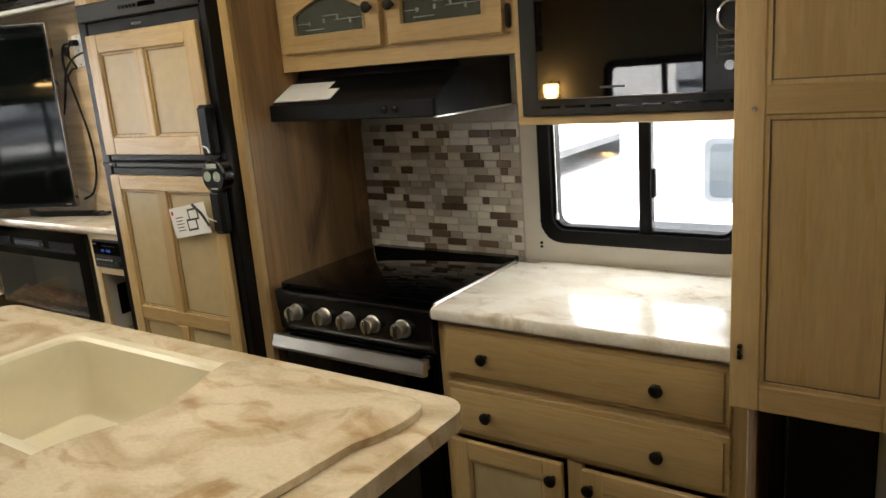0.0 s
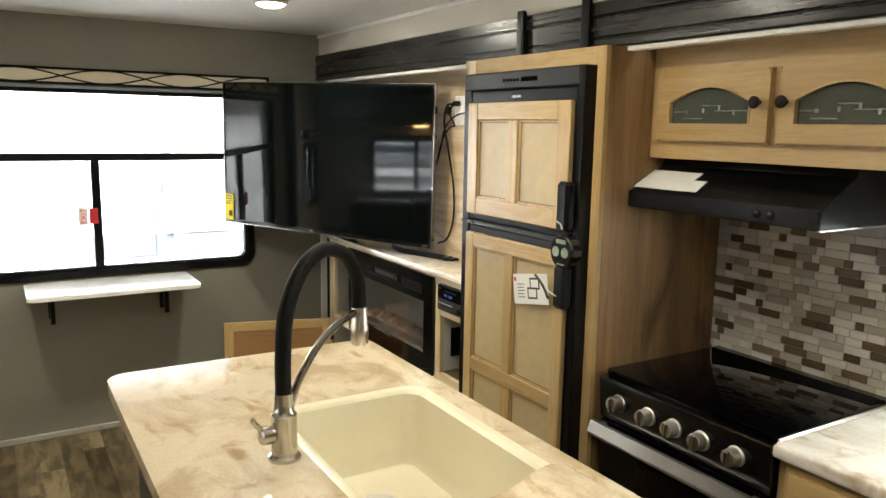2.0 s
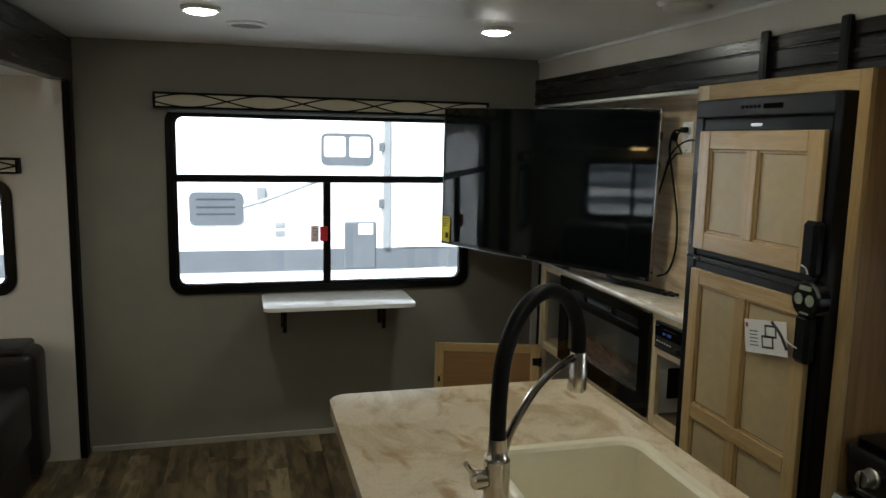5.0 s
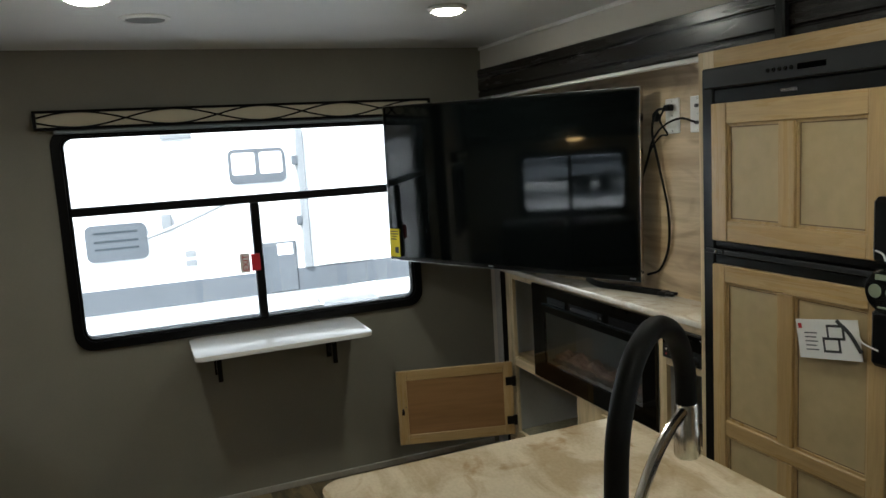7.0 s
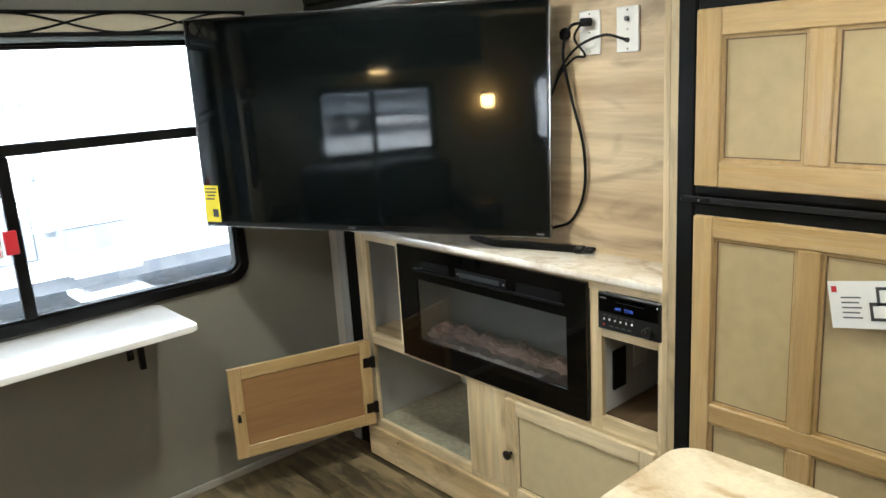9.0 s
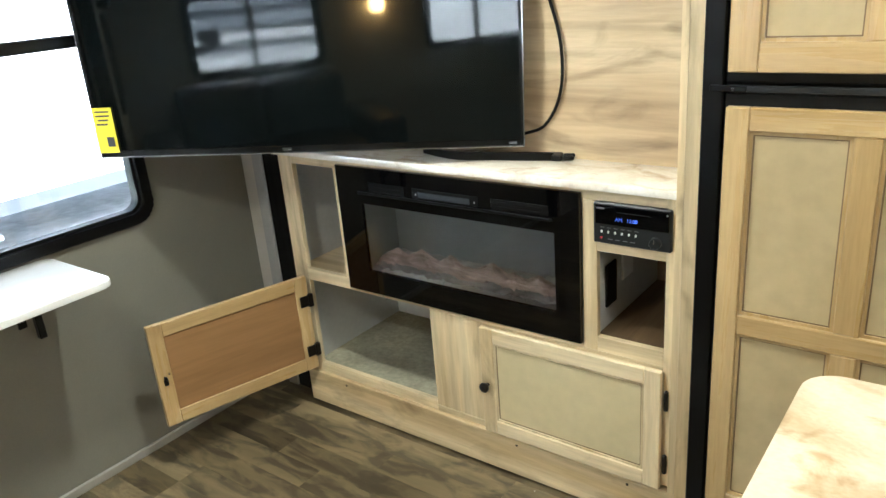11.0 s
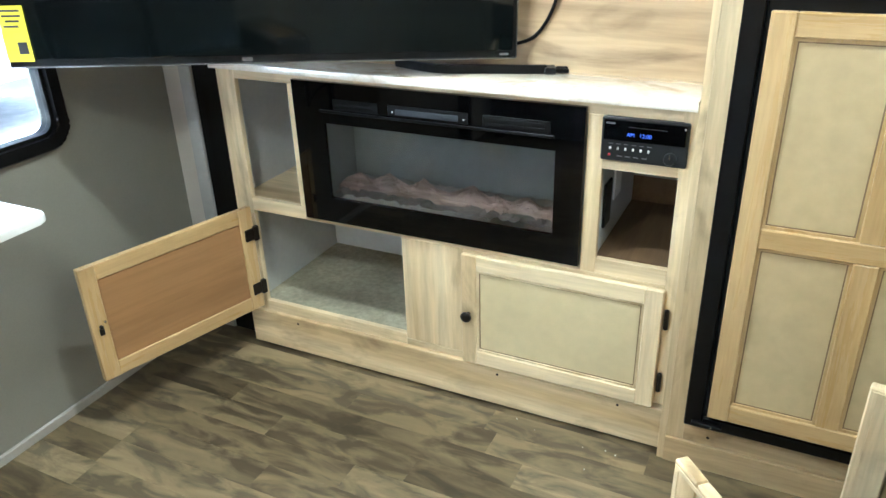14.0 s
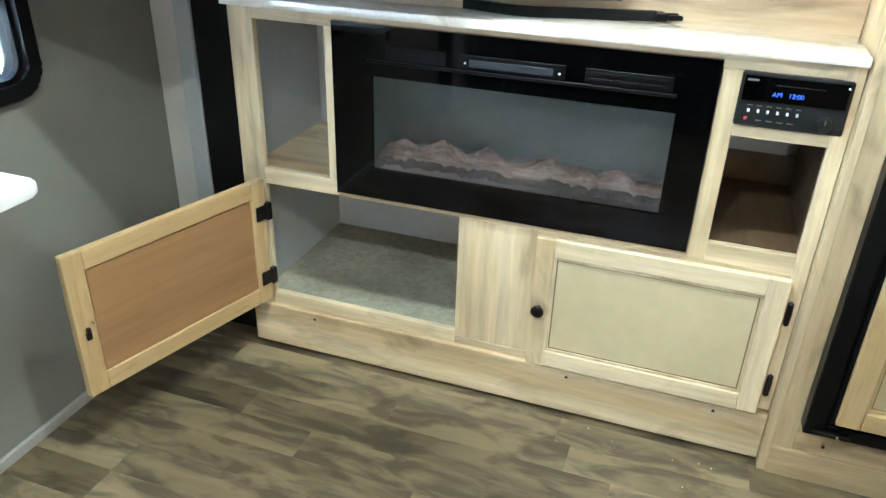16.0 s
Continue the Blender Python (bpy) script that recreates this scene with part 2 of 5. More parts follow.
M_INK = paint("printed_ink", (0.05, 0.05, 0.055), 0.7, vary=0.2, bump=0.0)
M_GREYINK = paint("grey_ink", (0.14, 0.14, 0.15), 0.7, vary=0.2, bump=0.0)
M_YELLOW = paint("yellow_label", (0.80, 0.66, 0.02), 0.55, vary=0.05, bump=0.0)
M_RED = paint("red_plastic", (0.50, 0.02, 0.03), 0.4, vary=0.1, bump=0.0)
M_CREAMTILE = paint("valance_cream", (0.62, 0.56, 0.42), 0.7, vary=0.1, grain=300, bump=0.1)
M_LEATHER = paint("black_leather", (0.010, 0.009, 0.009), 0.4, vary=0.25, grain=90, bump=0.3)
M_GROUT = paint("grey_grout", (0.52, 0.48, 0.42), 0.85, vary=0.15, grain=200, bump=0.2)
M_SUBFLOOR = paint("dark_floor_joint", (0.12, 0.095, 0.055), 0.8)
M_PLANK = pieces("vinyl_plank", [(0.0, (0.135, 0.100, 0.050)), (0.5, (0.235, 0.178, 0.094)), (1.0, (0.36, 0.283, 0.157))], 0.32, "x", 9.0, 0.30, 0.6)
M_TILE = pieces("mosaic_tile", [(0.0, (0.10, 0.065, 0.04)), (0.16, (0.16, 0.115, 0.08)), (0.22, (0.34, 0.29, 0.235)), (0.5, (0.46, 0.42, 0.36)), (0.75, (0.60, 0.57, 0.51)), (1.0, (0.72, 0.69, 0.63))], 0.16, "x", 30.0, 0.12)
M_LOG = wood("painted_resin_log", (0.26, 0.17, 0.135), (0.62, 0.46, 0.39), "x", rough=0.8, streak=30, worn=0.5, bump=0.4)
M_EMBER = paint("grey_ember_bed", (0.42, 0.37, 0.34), 0.9, vary=0.5, grain=120, bump=0.4)
M_FIREBACK = paint("smoked_firebox", (0.30, 0.31, 0.30), 0.5, vary=0.2)
M_PANE = glass("window_glass")
M_SMOKE = glass("smoked_glass", (0.80, 0.82, 0.83))
M_LEADED = glass("cabinet_glass", (0.15, 0.165, 0.14), 0.12, 42.0)
M_LEADED.node_tree.nodes["Principled BSDF"].inputs["Transmission Weight"].default_value = 0.55
M_CAME = paint("dull_lead_came", (0.34, 0.36, 0.33), 0.4, vary=0.3)
M_LED = glow("warm_lamp_lens", (1.0, 0.91, 0.76), 30.0)
M_LED_WARM = glow("amber_lamp_lens", (1.0, 0.62, 0.25), 7.0)
M_SCONCE = glow("sconce_shade", (1.0, 0.56, 0.18), 12.0)
M_DISPLAY = glow("blue_display", (0.10, 0.20, 1.0), 0.021)
M_CONCRETE = paint("pale_lot_surface", (0.56, 0.56, 0.57), 0.9, vary=0.3, grain=8, bump=0.3)
M_TRAILER = paint("white_trailer_skin", (0.72, 0.73, 0.75), 0.35, vary=0.05, grain=20)
M_TRAILER_PALE = paint("pale_grey_trailer_trim", (0.19, 0.20, 0.215), 0.4, vary=0.1)
M_TRAILER_GREY = paint("grey_trailer_skirt", (0.085, 0.095, 0.11), 0.4, vary=0.1)
M_TRAILER_DARK = paint("dark_trailer_window", (0.045, 0.055, 0.065), 0.15, vary=0.1, bump=0.0)


# ---- building helpers ----
def chain(ob):
    m = Matrix()
    while ob is not None:
        m = ob.matrix_basis @ m
        ob = ob.parent
    return m


def mesh_from(name, bm, material):
    me = bpy.data.meshes.new(name)
    bmesh.ops.recalc_face_normals(bm, faces=bm.faces)
    bm.to_mesh(me)
    bm.free()
    me.materials.append(material)
    for p in me.polygons:
        p.use_smooth = True
    me.set_sharp_from_angle(angle=radians(35))
    return me


def part(name, bm, material, parent, label="", m=None, local=False):
    """One mesh under a thing or a part. In world coordinates unless local, or unless it has a pose m of its own."""
    if m is None and not local:
        bm.transform(chain(parent).inverted())
    ob = new(name, mesh_from(name, bm, material))
    ob.parent = parent
    if m is not None:
        ob.matrix_basis = m
    return tagged(ob, label)


def thing(name, at, label, category, group="", m=None):
    ob = new(name)
    ob.empty_display_size = 0.05
    ob.matrix_basis = m if m is not None else Matrix.Translation(at)
    return tagged(ob, label, category, group)


def solid(name, bm, material, label, category, group="", kind=""):
    """A thing that is one mesh, its origin at its base."""
    lo = [min(v.co[i] for v in bm.verts) for i in range(3)]
    hi = [max(v.co[i] for v in bm.verts) for i in range(3)]
    at = Vector(((lo[0] + hi[0]) / 2, (lo[1] + hi[1]) / 2, lo[2]))
    bm.transform(Matrix.Translation(-at))
    ob = new(name, mesh_from(name, bm, material))
    ob.matrix_basis = Matrix.Translation(at)
    return tagged(ob, label, category, group, kind)


def setting(name, bm, material, label):
    ob = new(name, mesh_from(name, bm, material))
    return tagged(ob, label, name.split("_")[0], kind="structure")


def box(bm, x0, x1, y0, y1, z0, z1, bevel=0.0, seg=1):
    vs = bmesh.ops.create_cube(bm, size=1.0)["verts"]
    for v in vs:
        v.co = Vector(((x0 + x1) / 2 + v.co.x * (x1 - x0), (y0 + y1) / 2 + v.co.y * (y1 - y0), (z0 + z1) / 2 + v.co.z * (z1 - z0)))
    if bevel:
        es = list({e for v in vs for e in v.link_edges})
        bmesh.ops.bevel(bm, geom=es, offset=bevel, segments=seg, affect="EDGES", profile=0.5)
    return bm


def B(*a, bevel=0.0, seg=1):
    return box(bmesh.new(), *a, bevel=bevel, seg=seg)


def boxes(rows, bevel=0.0):
    bm = bmesh.new()
    for r in rows:
        box(bm, *r, bevel=bevel)
    return bm


def round_rect(x0, x1, z0, z1, r, n=6):
    pts = []
    for cx, cz, a0 in ((x1 - r, z1 - r, 0), (x0 + r, z1 - r, 90), (x0 + r, z0 + r, 180), (x1 - r, z0 + r, 270)):
        for i in range(n + 1):
            a = radians(a0 + 90 * i / n)
            pts.append((cx + r * math.cos(a), cz + r * math.sin(a)))
    return pts


def place(pts, plane, d):
    """2D points laid into a plane: xz at y = d, yz at x = d, xy at z = d."""
    if plane == "xz":
        return [Vector((a, d, b)) for a, b in pts]
    if plane == "yz":
        return [Vector((d, a, b)) for a, b in pts]
    return [Vector((a, b, d)) for a, b in pts]


def plate(bm, pts, plane, d0, d1, bevel=0.0, seg=2):
    """An outline drawn out from d0 to d1."""
    lo = [bm.verts.new(p) for p in place(pts, plane, d0)]
    hi = [bm.verts.new(p) for p in place(pts, plane, d1)]
    n = len(pts)
    f0, f1 = bm.faces.new(lo), bm.faces.new(hi)
    for i in range(n):
        bm.faces.new((lo[i], lo[(i + 1) % n], hi[(i + 1) % n], hi[i]))
    if bevel:
        bmesh.ops.bevel(bm, geom=list(f1.edges) + list(f0.edges), offset=bevel, segments=seg, affect="EDGES", profile=0.5)
    return bm


def radial(poly, c, a):
    d = (math.cos(a), math.sin(a))
    best = None
    for i in range(len(poly)):
        p, q = poly[i], poly[(i + 1) % len(poly)]
        ex, ez = q[0] - p[0], q[1] - p[1]
        den = d[0] * ez - d[1] * ex
        if abs(den) < 1e-12:
            continue
        t = ((p[0] - c[0]) * ez - (p[1] - c[1]) * ex) / den
        s = ((p[0] - c[0]) * d[1] - (p[1] - c[1]) * d[0]) / den
        if t > 0 and -1e-7 <= s <= 1 + 1e-7 and (best is None or t < best):
            best = t
    return (c[0] + d[0] * best, c[1] + d[1] * best)


def ring(bm, outer, inner, plane, d0, d1, bevel=0.0):
    """A plate with a hole in it."""
    c = (sum(p[0] for p in inner) / len(inner), sum(p[1] for p in inner) / len(inner))
    angles = sorted({round(math.atan2(p[1] - c[1], p[0] - c[0]), 6) for p in outer + inner})
    o = [radial(outer, c, a) for a in angles]
    i = [radial(inner, c, a) for a in angles]
    rows = [[bm.verts.new(p) for p in place(pts, plane, d)] for pts, d in ((o, d0), (i, d0), (i, d1), (o, d1))]
    n = len(angles)
    for k in range(4):
        for j in range(n):
            bm.faces.new((rows[k][j], rows[k][(j + 1) % n], rows[(k + 1) % 4][(j + 1) % n], rows[(k + 1) % 4][j]))
    if bevel:
        es = [e for k in (2, 3) for e in {e for v in rows[k] for e in v.link_edges if e.other_vert(v) in rows[k]}]
        bmesh.ops.bevel(bm, geom=es, offset=bevel, segments=1, affect="EDGES")
    return bm


def smooth_line(points, steps=8):
    ps = [Vector(p) for p in points]
    ps = [ps[0] * 2 - ps[1]] + ps + [ps[-1] * 2 - ps[-2]]
    out = []
    for i in range(1, len(ps) - 2):
        a, b, c, d = ps[i - 1:i + 3]
        for k in range(steps):
            t = k / steps
            out.append(0.5 * (2 * b + (c - a) * t + (2 * a - 5 * b + 4 * c - d) * t * t + (3 * b - a - 3 * c + d) * t ** 3))
    return out + [ps[-2]]


def tube(bm, points, r, n=10, smooth=True, steps=8):
    line = smooth_line(points, steps) if smooth else [Vector(p) for p in points]
    rings, side = [], None
    for i, p in enumerate(line):
        d = (line[min(i + 1, len(line) - 1)] - line[max(i - 1, 0)]).normalized()
        if side is None:
            side = d.orthogonal().normalized()
        side = (side - d * side.dot(d)).normalized()
        up = d.cross(side)
        rr = r[min(i * len(r) // len(line), len(r) - 1)] if isinstance(r, list) else r
        rings.append([bm.verts.new(p + rr * (math.cos(2 * math.pi * k / n) * side + math.sin(2 * math.pi * k / n) * up)) for k in range(n)])
    for a, b in zip(rings, rings[1:]):
        for k in range(n):
            bm.faces.new((a[k], a[(k + 1) % n], b[(k + 1) % n], b[k]))
    bm.faces.new(rings[0][::-1]), bm.faces.new(rings[-1])
    return bm


def lathe(bm, profile, at, toward=(0, 0, 1), n=20):
    """A turned shape: (radius, height) steps from at along toward."""
    q = Vector((0, 0, 1)).rotation_difference(Vector(toward)).to_matrix().to_4x4()
    m = Matrix.Translation(at) @ q
    rows = [[bm.verts.new(m @ Vector((r * math.cos(2 * math.pi * k / n), r * math.sin(2 * math.pi * k / n), h))) for k in range(n)] for r, h in profile]
    for a, b in zip(rows, rows[1:]):
        for k in range(n):
            bm.faces.new((a[k], a[(k + 1) % n], b[(k + 1) % n], b[k]))
    bm.faces.new(rows[0][::-1]), bm.faces.new(rows[-1])
    return bm


def words(text, height, m, thick=0.0006):
    cu = bpy.data.curves.new("words", "FONT")
    cu.body, cu.size, cu.extrude = text, height, thick
    ob = bpy.data.objects.new("words", cu)
    scene.collection.objects.link(ob)
    me = bpy.data.meshes.new_from_object(ob.evaluated_get(bpy.context.evaluated_depsgraph_get()))
    bpy.data.objects.remove(ob)
    bm = bmesh.new()
    bm.from_mesh(me)
    bm.transform(m)
    return bm


KNOB = [(0.006, 0), (0.006, 0.010), (0.012, 0.014), (0.0155, 0.019), (0.0155, 0.024), (0.011, 0.028), (0.004, 0.029)]


def shaker(parent, name, x0, x1, z0, z1, yf, thick=0.019, stile=0.05, cross_x=(), cross_z=(), frame_mat=None, panel_mat=None, m=None, local=False, recess=0.008, label=""):
    """A framed panel door whose face lies at y = yf, turned to -y. cross_x and cross_z: middle stiles and rails (from, to)."""
    fm, pm = frame_mat or M_MAPLE_V, panel_mat or M_PANEL
    yb = yf + thick
    inner = local or m is not None
    xs, zs = [x0 + stile, *[v for p in cross_x for v in p], x1 - stile], [z0 + stile, *[v for p in cross_z for v in p], z1 - stile]
    door = part(name, B(x0 + 0.004, x1 - 0.004, yb - 0.003, yb, z0 + 0.004, z1 - 0.004), fm, parent, label, m=m, local=local)
    yk = yb - 0.0031
    for a, b in ((x0, x0 + stile), *cross_x, (x1 - stile, x1)):
        whole = a in (x0, x1 - stile)
        for zz in ([(z0, z1)] if whole else [(zs[i], zs[i + 1]) for i in range(0, len(zs), 2)]):
            part("stile", B(a, b, yf, yk, zz[0], zz[1], bevel=0.0025), fm, door, local=inner)
    for a, b in ((z0, z0 + stile), *cross_z, (z1 - stile, z1)):
        part("rail", B(x0 + stile, x1 - stile, yf + 0.0004, yk, a, b, bevel=0.0025), M_MAPLE_H if fm is M_MAPLE_V else M_PALE_H, door, local=inner)
    for i in range(0, len(xs), 2):
        for k in range(0, len(zs), 2):
            p = bmesh.new()
            box(p, xs[i] - 0.002, xs[i + 1] + 0.002, yf + recess, yk, zs[k] - 0.002, zs[k + 1] + 0.002)
            part("panel", p, pm, door, local=inner)
            mold = bmesh.new()
            out = [(xs[i], zs[k]), (xs[i + 1], zs[k]), (xs[i + 1], zs[k + 1]), (xs[i], zs[k + 1])]
            ins = [(xs[i] + 0.007, zs[k] + 0.007), (xs[i + 1] - 0.007, zs[k] + 0.007), (xs[i + 1] - 0.007, zs[k + 1] - 0.007), (xs[i] + 0.007, zs[k + 1] - 0.007)]
            ring(mold, out, ins, "xz", yf + recess, yf + recess - 0.004)
            part("moulding", mold, fm, door, local=inner)
            # thin dark ring painting the recess's shadow along the panel edge
            g1 = [(x + 0.0030 * (1 if x == xs[i] + 0.007 else -1), z + 0.0030 * (1 if z == zs[k] + 0.007 else -1)) for x, z in ins]
            part("joint_line", ring(bmesh.new(), ins, g1, "xz", yf + recess, yf + recess - 0.0006), M_EDGE_SHADE, door, local=inner)
    return door


# ---- the large structure ----
FLOOR, CEIL = -0.018, 1.978
REAR, NORTH, SOUTH, EAST = -3.87, 1.60, -0.72, 1.30


def wall_with_hole(x0, x1, y0, y1, z0, z1, hole, along):
    """A wall with one opening: hole is (from, to, bottom, top) along x or y."""
    a, b, c, d = hole
    e0, e1 = (y0, y1) if along == "y" else (x0, x1)
    out, ins = [(e0, z0), (e1, z0), (e1, z1), (e0, z1)], [(a, c), (b, c), (b, d), (a, d)]
    return ring(bmesh.new(), out, ins, "yz" if along == "y" else "xz", *((x0, x1) if along == "y" else (y0, y1)))


floor = setting("floor", boxes([(REAR - 0.08, EAST, SOUTH - 0.07, NORTH + 0.06, FLOOR - 0.12, FLOOR - 0.004), (-3.80, -0.06, NORTH + 0.06, 2.10, FLOOR - 0.12, FLOOR - 0.004), (-3.84, -0.40, SOUTH - 1.0, SOUTH - 0.07, FLOOR - 0.12, FLOOR - 0.004)]), M_SUBFLOOR, "grey-brown vinyl plank floor of the trailer")
ceiling = setting("ceiling", boxes([(REAR - 0.08, EAST + 0.08, SOUTH - 0.08, NORTH + 0.08, CEIL, CEIL + 0.08), (-3.82, -0.06, NORTH + 0.081, 2.13, 1.745, 1.80), (-3.86, -0.40, SOUTH - 1.1, SOUTH - 0.081, 1.79, 1.85), (-2.72, -2.714, SOUTH, NORTH, CEIL - 0.0008, CEIL), (-1.50, -1.494, SOUTH, NORTH, CEIL - 0.0008, CEIL)]), M_CEIL, "smooth white vinyl ceiling with thin seams")
setting("wall_rear", wall_with_hole(REAR - 0.07, REAR, SOUTH - 0.07, NORTH + 0.07, FLOOR - 0.1, CEIL, (-0.278, 1.195, 0.79, 1.65), "y"), M_WALL, "taupe vinyl wall round the large rear window")
setting("wall_north", boxes([(REAR, -3.80, NORTH, NORTH + 0.06, FLOOR - 0.1, CEIL), (-3.80, -0.02, NORTH, NORTH + 0.06, 1.868, CEIL), (-0.02, EAST, NORTH, NORTH + 0.06, FLOOR - 0.1, CEIL)]), M_WALL_PALE, "pale vinyl side wall above the slide-out opening")
setting("wall_east", B(EAST, EAST + 0.07, SOUTH - 0.07, NORTH + 0.06, FLOOR - 0.1, CEIL), M_WALL, "taupe vinyl wall closing the room")
setting("wall_south", boxes([(REAR, -0.40, SOUTH - 0.06, SOUTH, 1.778, CEIL), (-0.40, EAST, SOUTH - 0.06, SOUTH, FLOOR - 0.1, CEIL)]), M_WALL, "taupe vinyl side wall around the seating slide-out")
# kitchen slide-out
setting("wall_kitchen", wall_with_hole(-1.56, -0.06, 2.04, 2.10, FLOOR - 0.1, 1.745, (-0.84, -0.29, 0.90, 1.262), "x"), M_WALL_PALE, "pale vinyl back wall of the kitchen slide-out")
setting("wall_slide_end", boxes([(-3.80, -3.76, NORTH + 0.061, 2.1, FLOOR - 0.1, 1.745), (-0.10, -0.06, NORTH + 0.061, 2.04, FLOOR - 0.1, 1.745), (-3.76, -1.56, 2.06, 2.10, FLOOR - 0.1, 1.745)]), M_WALL_PALE, "end walls of the kitchen slide-out")
setting("wall_panel", B(-3.755, -2.252, 1.722, 1.74, 0.93, 1.742), M_ACCENT, "streaky hickory panel wall behind the television")
# seating slide-out
setting("wall_seating_end", wall_with_hole(-3.84, -3.79, SOUTH - 1.0, SOUTH - 0.0125, FLOOR - 0.1, 1.79, (-1.50, -0.985, 0.83, 1.30), "y"), M_WALL_PALE, "pale end wall of the seating slide-out")
bm = bmesh.new()
for x0, x1, hole in ((-3.79, -2.13, (-3.33, -2.52, 0.88, 1.34)), (-2.13, -0.40, (-1.74, -1.00, 0.88, 1.34))):
    for a in ((x0, hole[0], FLOOR - 0.1, 1.79), (hole[1], x1, FLOOR - 0.1, 1.79), (hole[0], hole[1], FLOOR - 0.1, hole[2]), (hole[0], hole[1], hole[3], 1.79)):
        box(bm, a[0], a[1], -1.72, -1.66, a[2], a[3])
box(bm, -0.46, -0.40, -1.66, SOUTH - 0.061, FLOOR - 0.1, 1.79)
setting("wall_seating_back", bm, M_WALL, "taupe back wall of the seating slide-out")

# dark headers and trims round both slide-outs
bm = bmesh.new()
for z0, z1 in ((1.738, 1.764), (1.768, 1.825), (1.829, 1.870)):
    box(bm, -3.865, -0.02, NORTH - 0.022, NORTH - 0.001, z0, z1, bevel=0.004)
box(bm, -3.865, -0.02, NORTH - 0.012, NORTH - 0.001, 1.738, 1.870)
setting("trim_header_north", bm, M_DARKBOARD, "dark espresso grooved header board over the kitchen slide-out")
setting("trim_slide_edge", B(-3.72, -0.10, NORTH - 0.012, NORTH + 0.02, 1.724, 1.737, bevel=0.002), M_WHITE, "white plastic edge strip under the dark header")
setting("trim_left_jamb", B(-3.7395, -3.612, NORTH - 0.014, NORTH + 0.10, FLOOR, 1.7235, bevel=0.003), M_DARKTRIM, "dark espresso upright board beside the cabinet")
setting("trim_left_strip", B(-3.790, -3.740, NORTH - 0.02, NORTH - 0.001, FLOOR, 1.737, bevel=0.003), paint("grey_edge_trim", (0.42, 0.42, 0.41), 0.4), "light grey plastic edge strip of the slide-out")
setting("trim_right_jamb", B(-0.098, 0.066, NORTH - 0.014, NORTH - 0.001, FLOOR, 1.7235, bevel=0.003), M_DARKTRIM, "dark espresso upright board at the slide-out's end")
setting("trim_header_south", boxes([(-3.868, -0.36, SOUTH + 0.001, SOUTH + 0.024, 1.775, 1.972)], bevel=0.004), M_DARKBOARD, "dark espresso header board over the seating slide-out")
setting("trim_south_jamb", boxes([(-3.868, -3.795, SOUTH - 0.012, SOUTH + 0.02, FLOOR, 1.7745)], bevel=0.003), M_DARKTRIM, "dark espresso upright board at the seating slide-out")
setting("trim_ceiling_north", B(REAR, EAST, NORTH - 0.010, NORTH - 0.001, CEIL - 0.016, CEIL - 0.001, bevel=0.003), M_WHITE, "thin white cove strip between ceiling and wall")
setting("baseboard_rear", B(REAR + 0.001, REAR + 0.014, SOUTH + 0.03, 1.57, FLOOR, 0.012, bevel=0.003), paint("grey_base_strip", (0.36, 0.34, 0.30), 0.5), "thin grey strip along the foot of the rear wall")
for px in (-2.003, -1.688):
    setting("trim_header_post", boxes([(px - 0.0165, px + 0.0165, NORTH - 0.044, NORTH - 0.0225, 1.738, 1.884)], bevel=0.005), M_BLACK_SATIN, "black upright bracket on the dark header")


# ---- windows ----
def window(name, plane, d, a0, a1, z0, z1, side, bars, label, radius=0.075, rim=0.040):
    """A rounded trailer window: frame proud of the wall, bars as (from, to, bottom, top), one pane per light."""
    w = tagged(new(name), label, "window", kind="structure")
    out, ins = round_rect(a0, a1, z0, z1, radius), round_rect(a0 + rim, a1 - rim, z0 + rim, z1 - rim, radius - 0.028)
    bm = bmesh.new()
    ring(bm, out, ins, plane, d - side * 0.03, d + side * 0.018, bevel=0.004)
    fr = part("window_frame", bm, M_BLACK_SATIN, w, "black moulded window frame")
    inner = bmesh.new()
    ring(inner, round_rect(a0 + rim - 0.004, a1 - rim + 0.004, z0 + rim - 0.004, z1 - rim + 0.004, radius - 0.026), round_rect(a0 + rim + 0.010, a1 - rim - 0.010, z0 + rim + 0.010, z1 - rim - 0.010, radius - 0.036), plane, d - side * 0.035, d + side * 0.004)
    part("seal", inner, M_BLACK_RUBBER, w)
    for b0, b1, c0, c1 in bars:
        g = bmesh.new()
        t0, t1 = sorted((d - side * 0.026, d + side * 0.008))
        box(g, *((b0, b1, t0, t1) if plane == "xz" else (t0, t1, b0, b1)), c0, c1, bevel=0.004)
        part("glazing_bar", g, M_BLACK_SATIN, w)
    p = bmesh.new()
    t0, t1 = sorted((d - side * 0.016, d - side * 0.012))
    plate(p, round_rect(a0 + rim + 0.002, a1 - rim - 0.002, z0 + rim + 0.002, z1 - rim - 0.002, radius - 0.03), plane, t0, t1)
    pane = part("pane", p, M_PANE, w)
    pane.visible_shadow = False
    return w


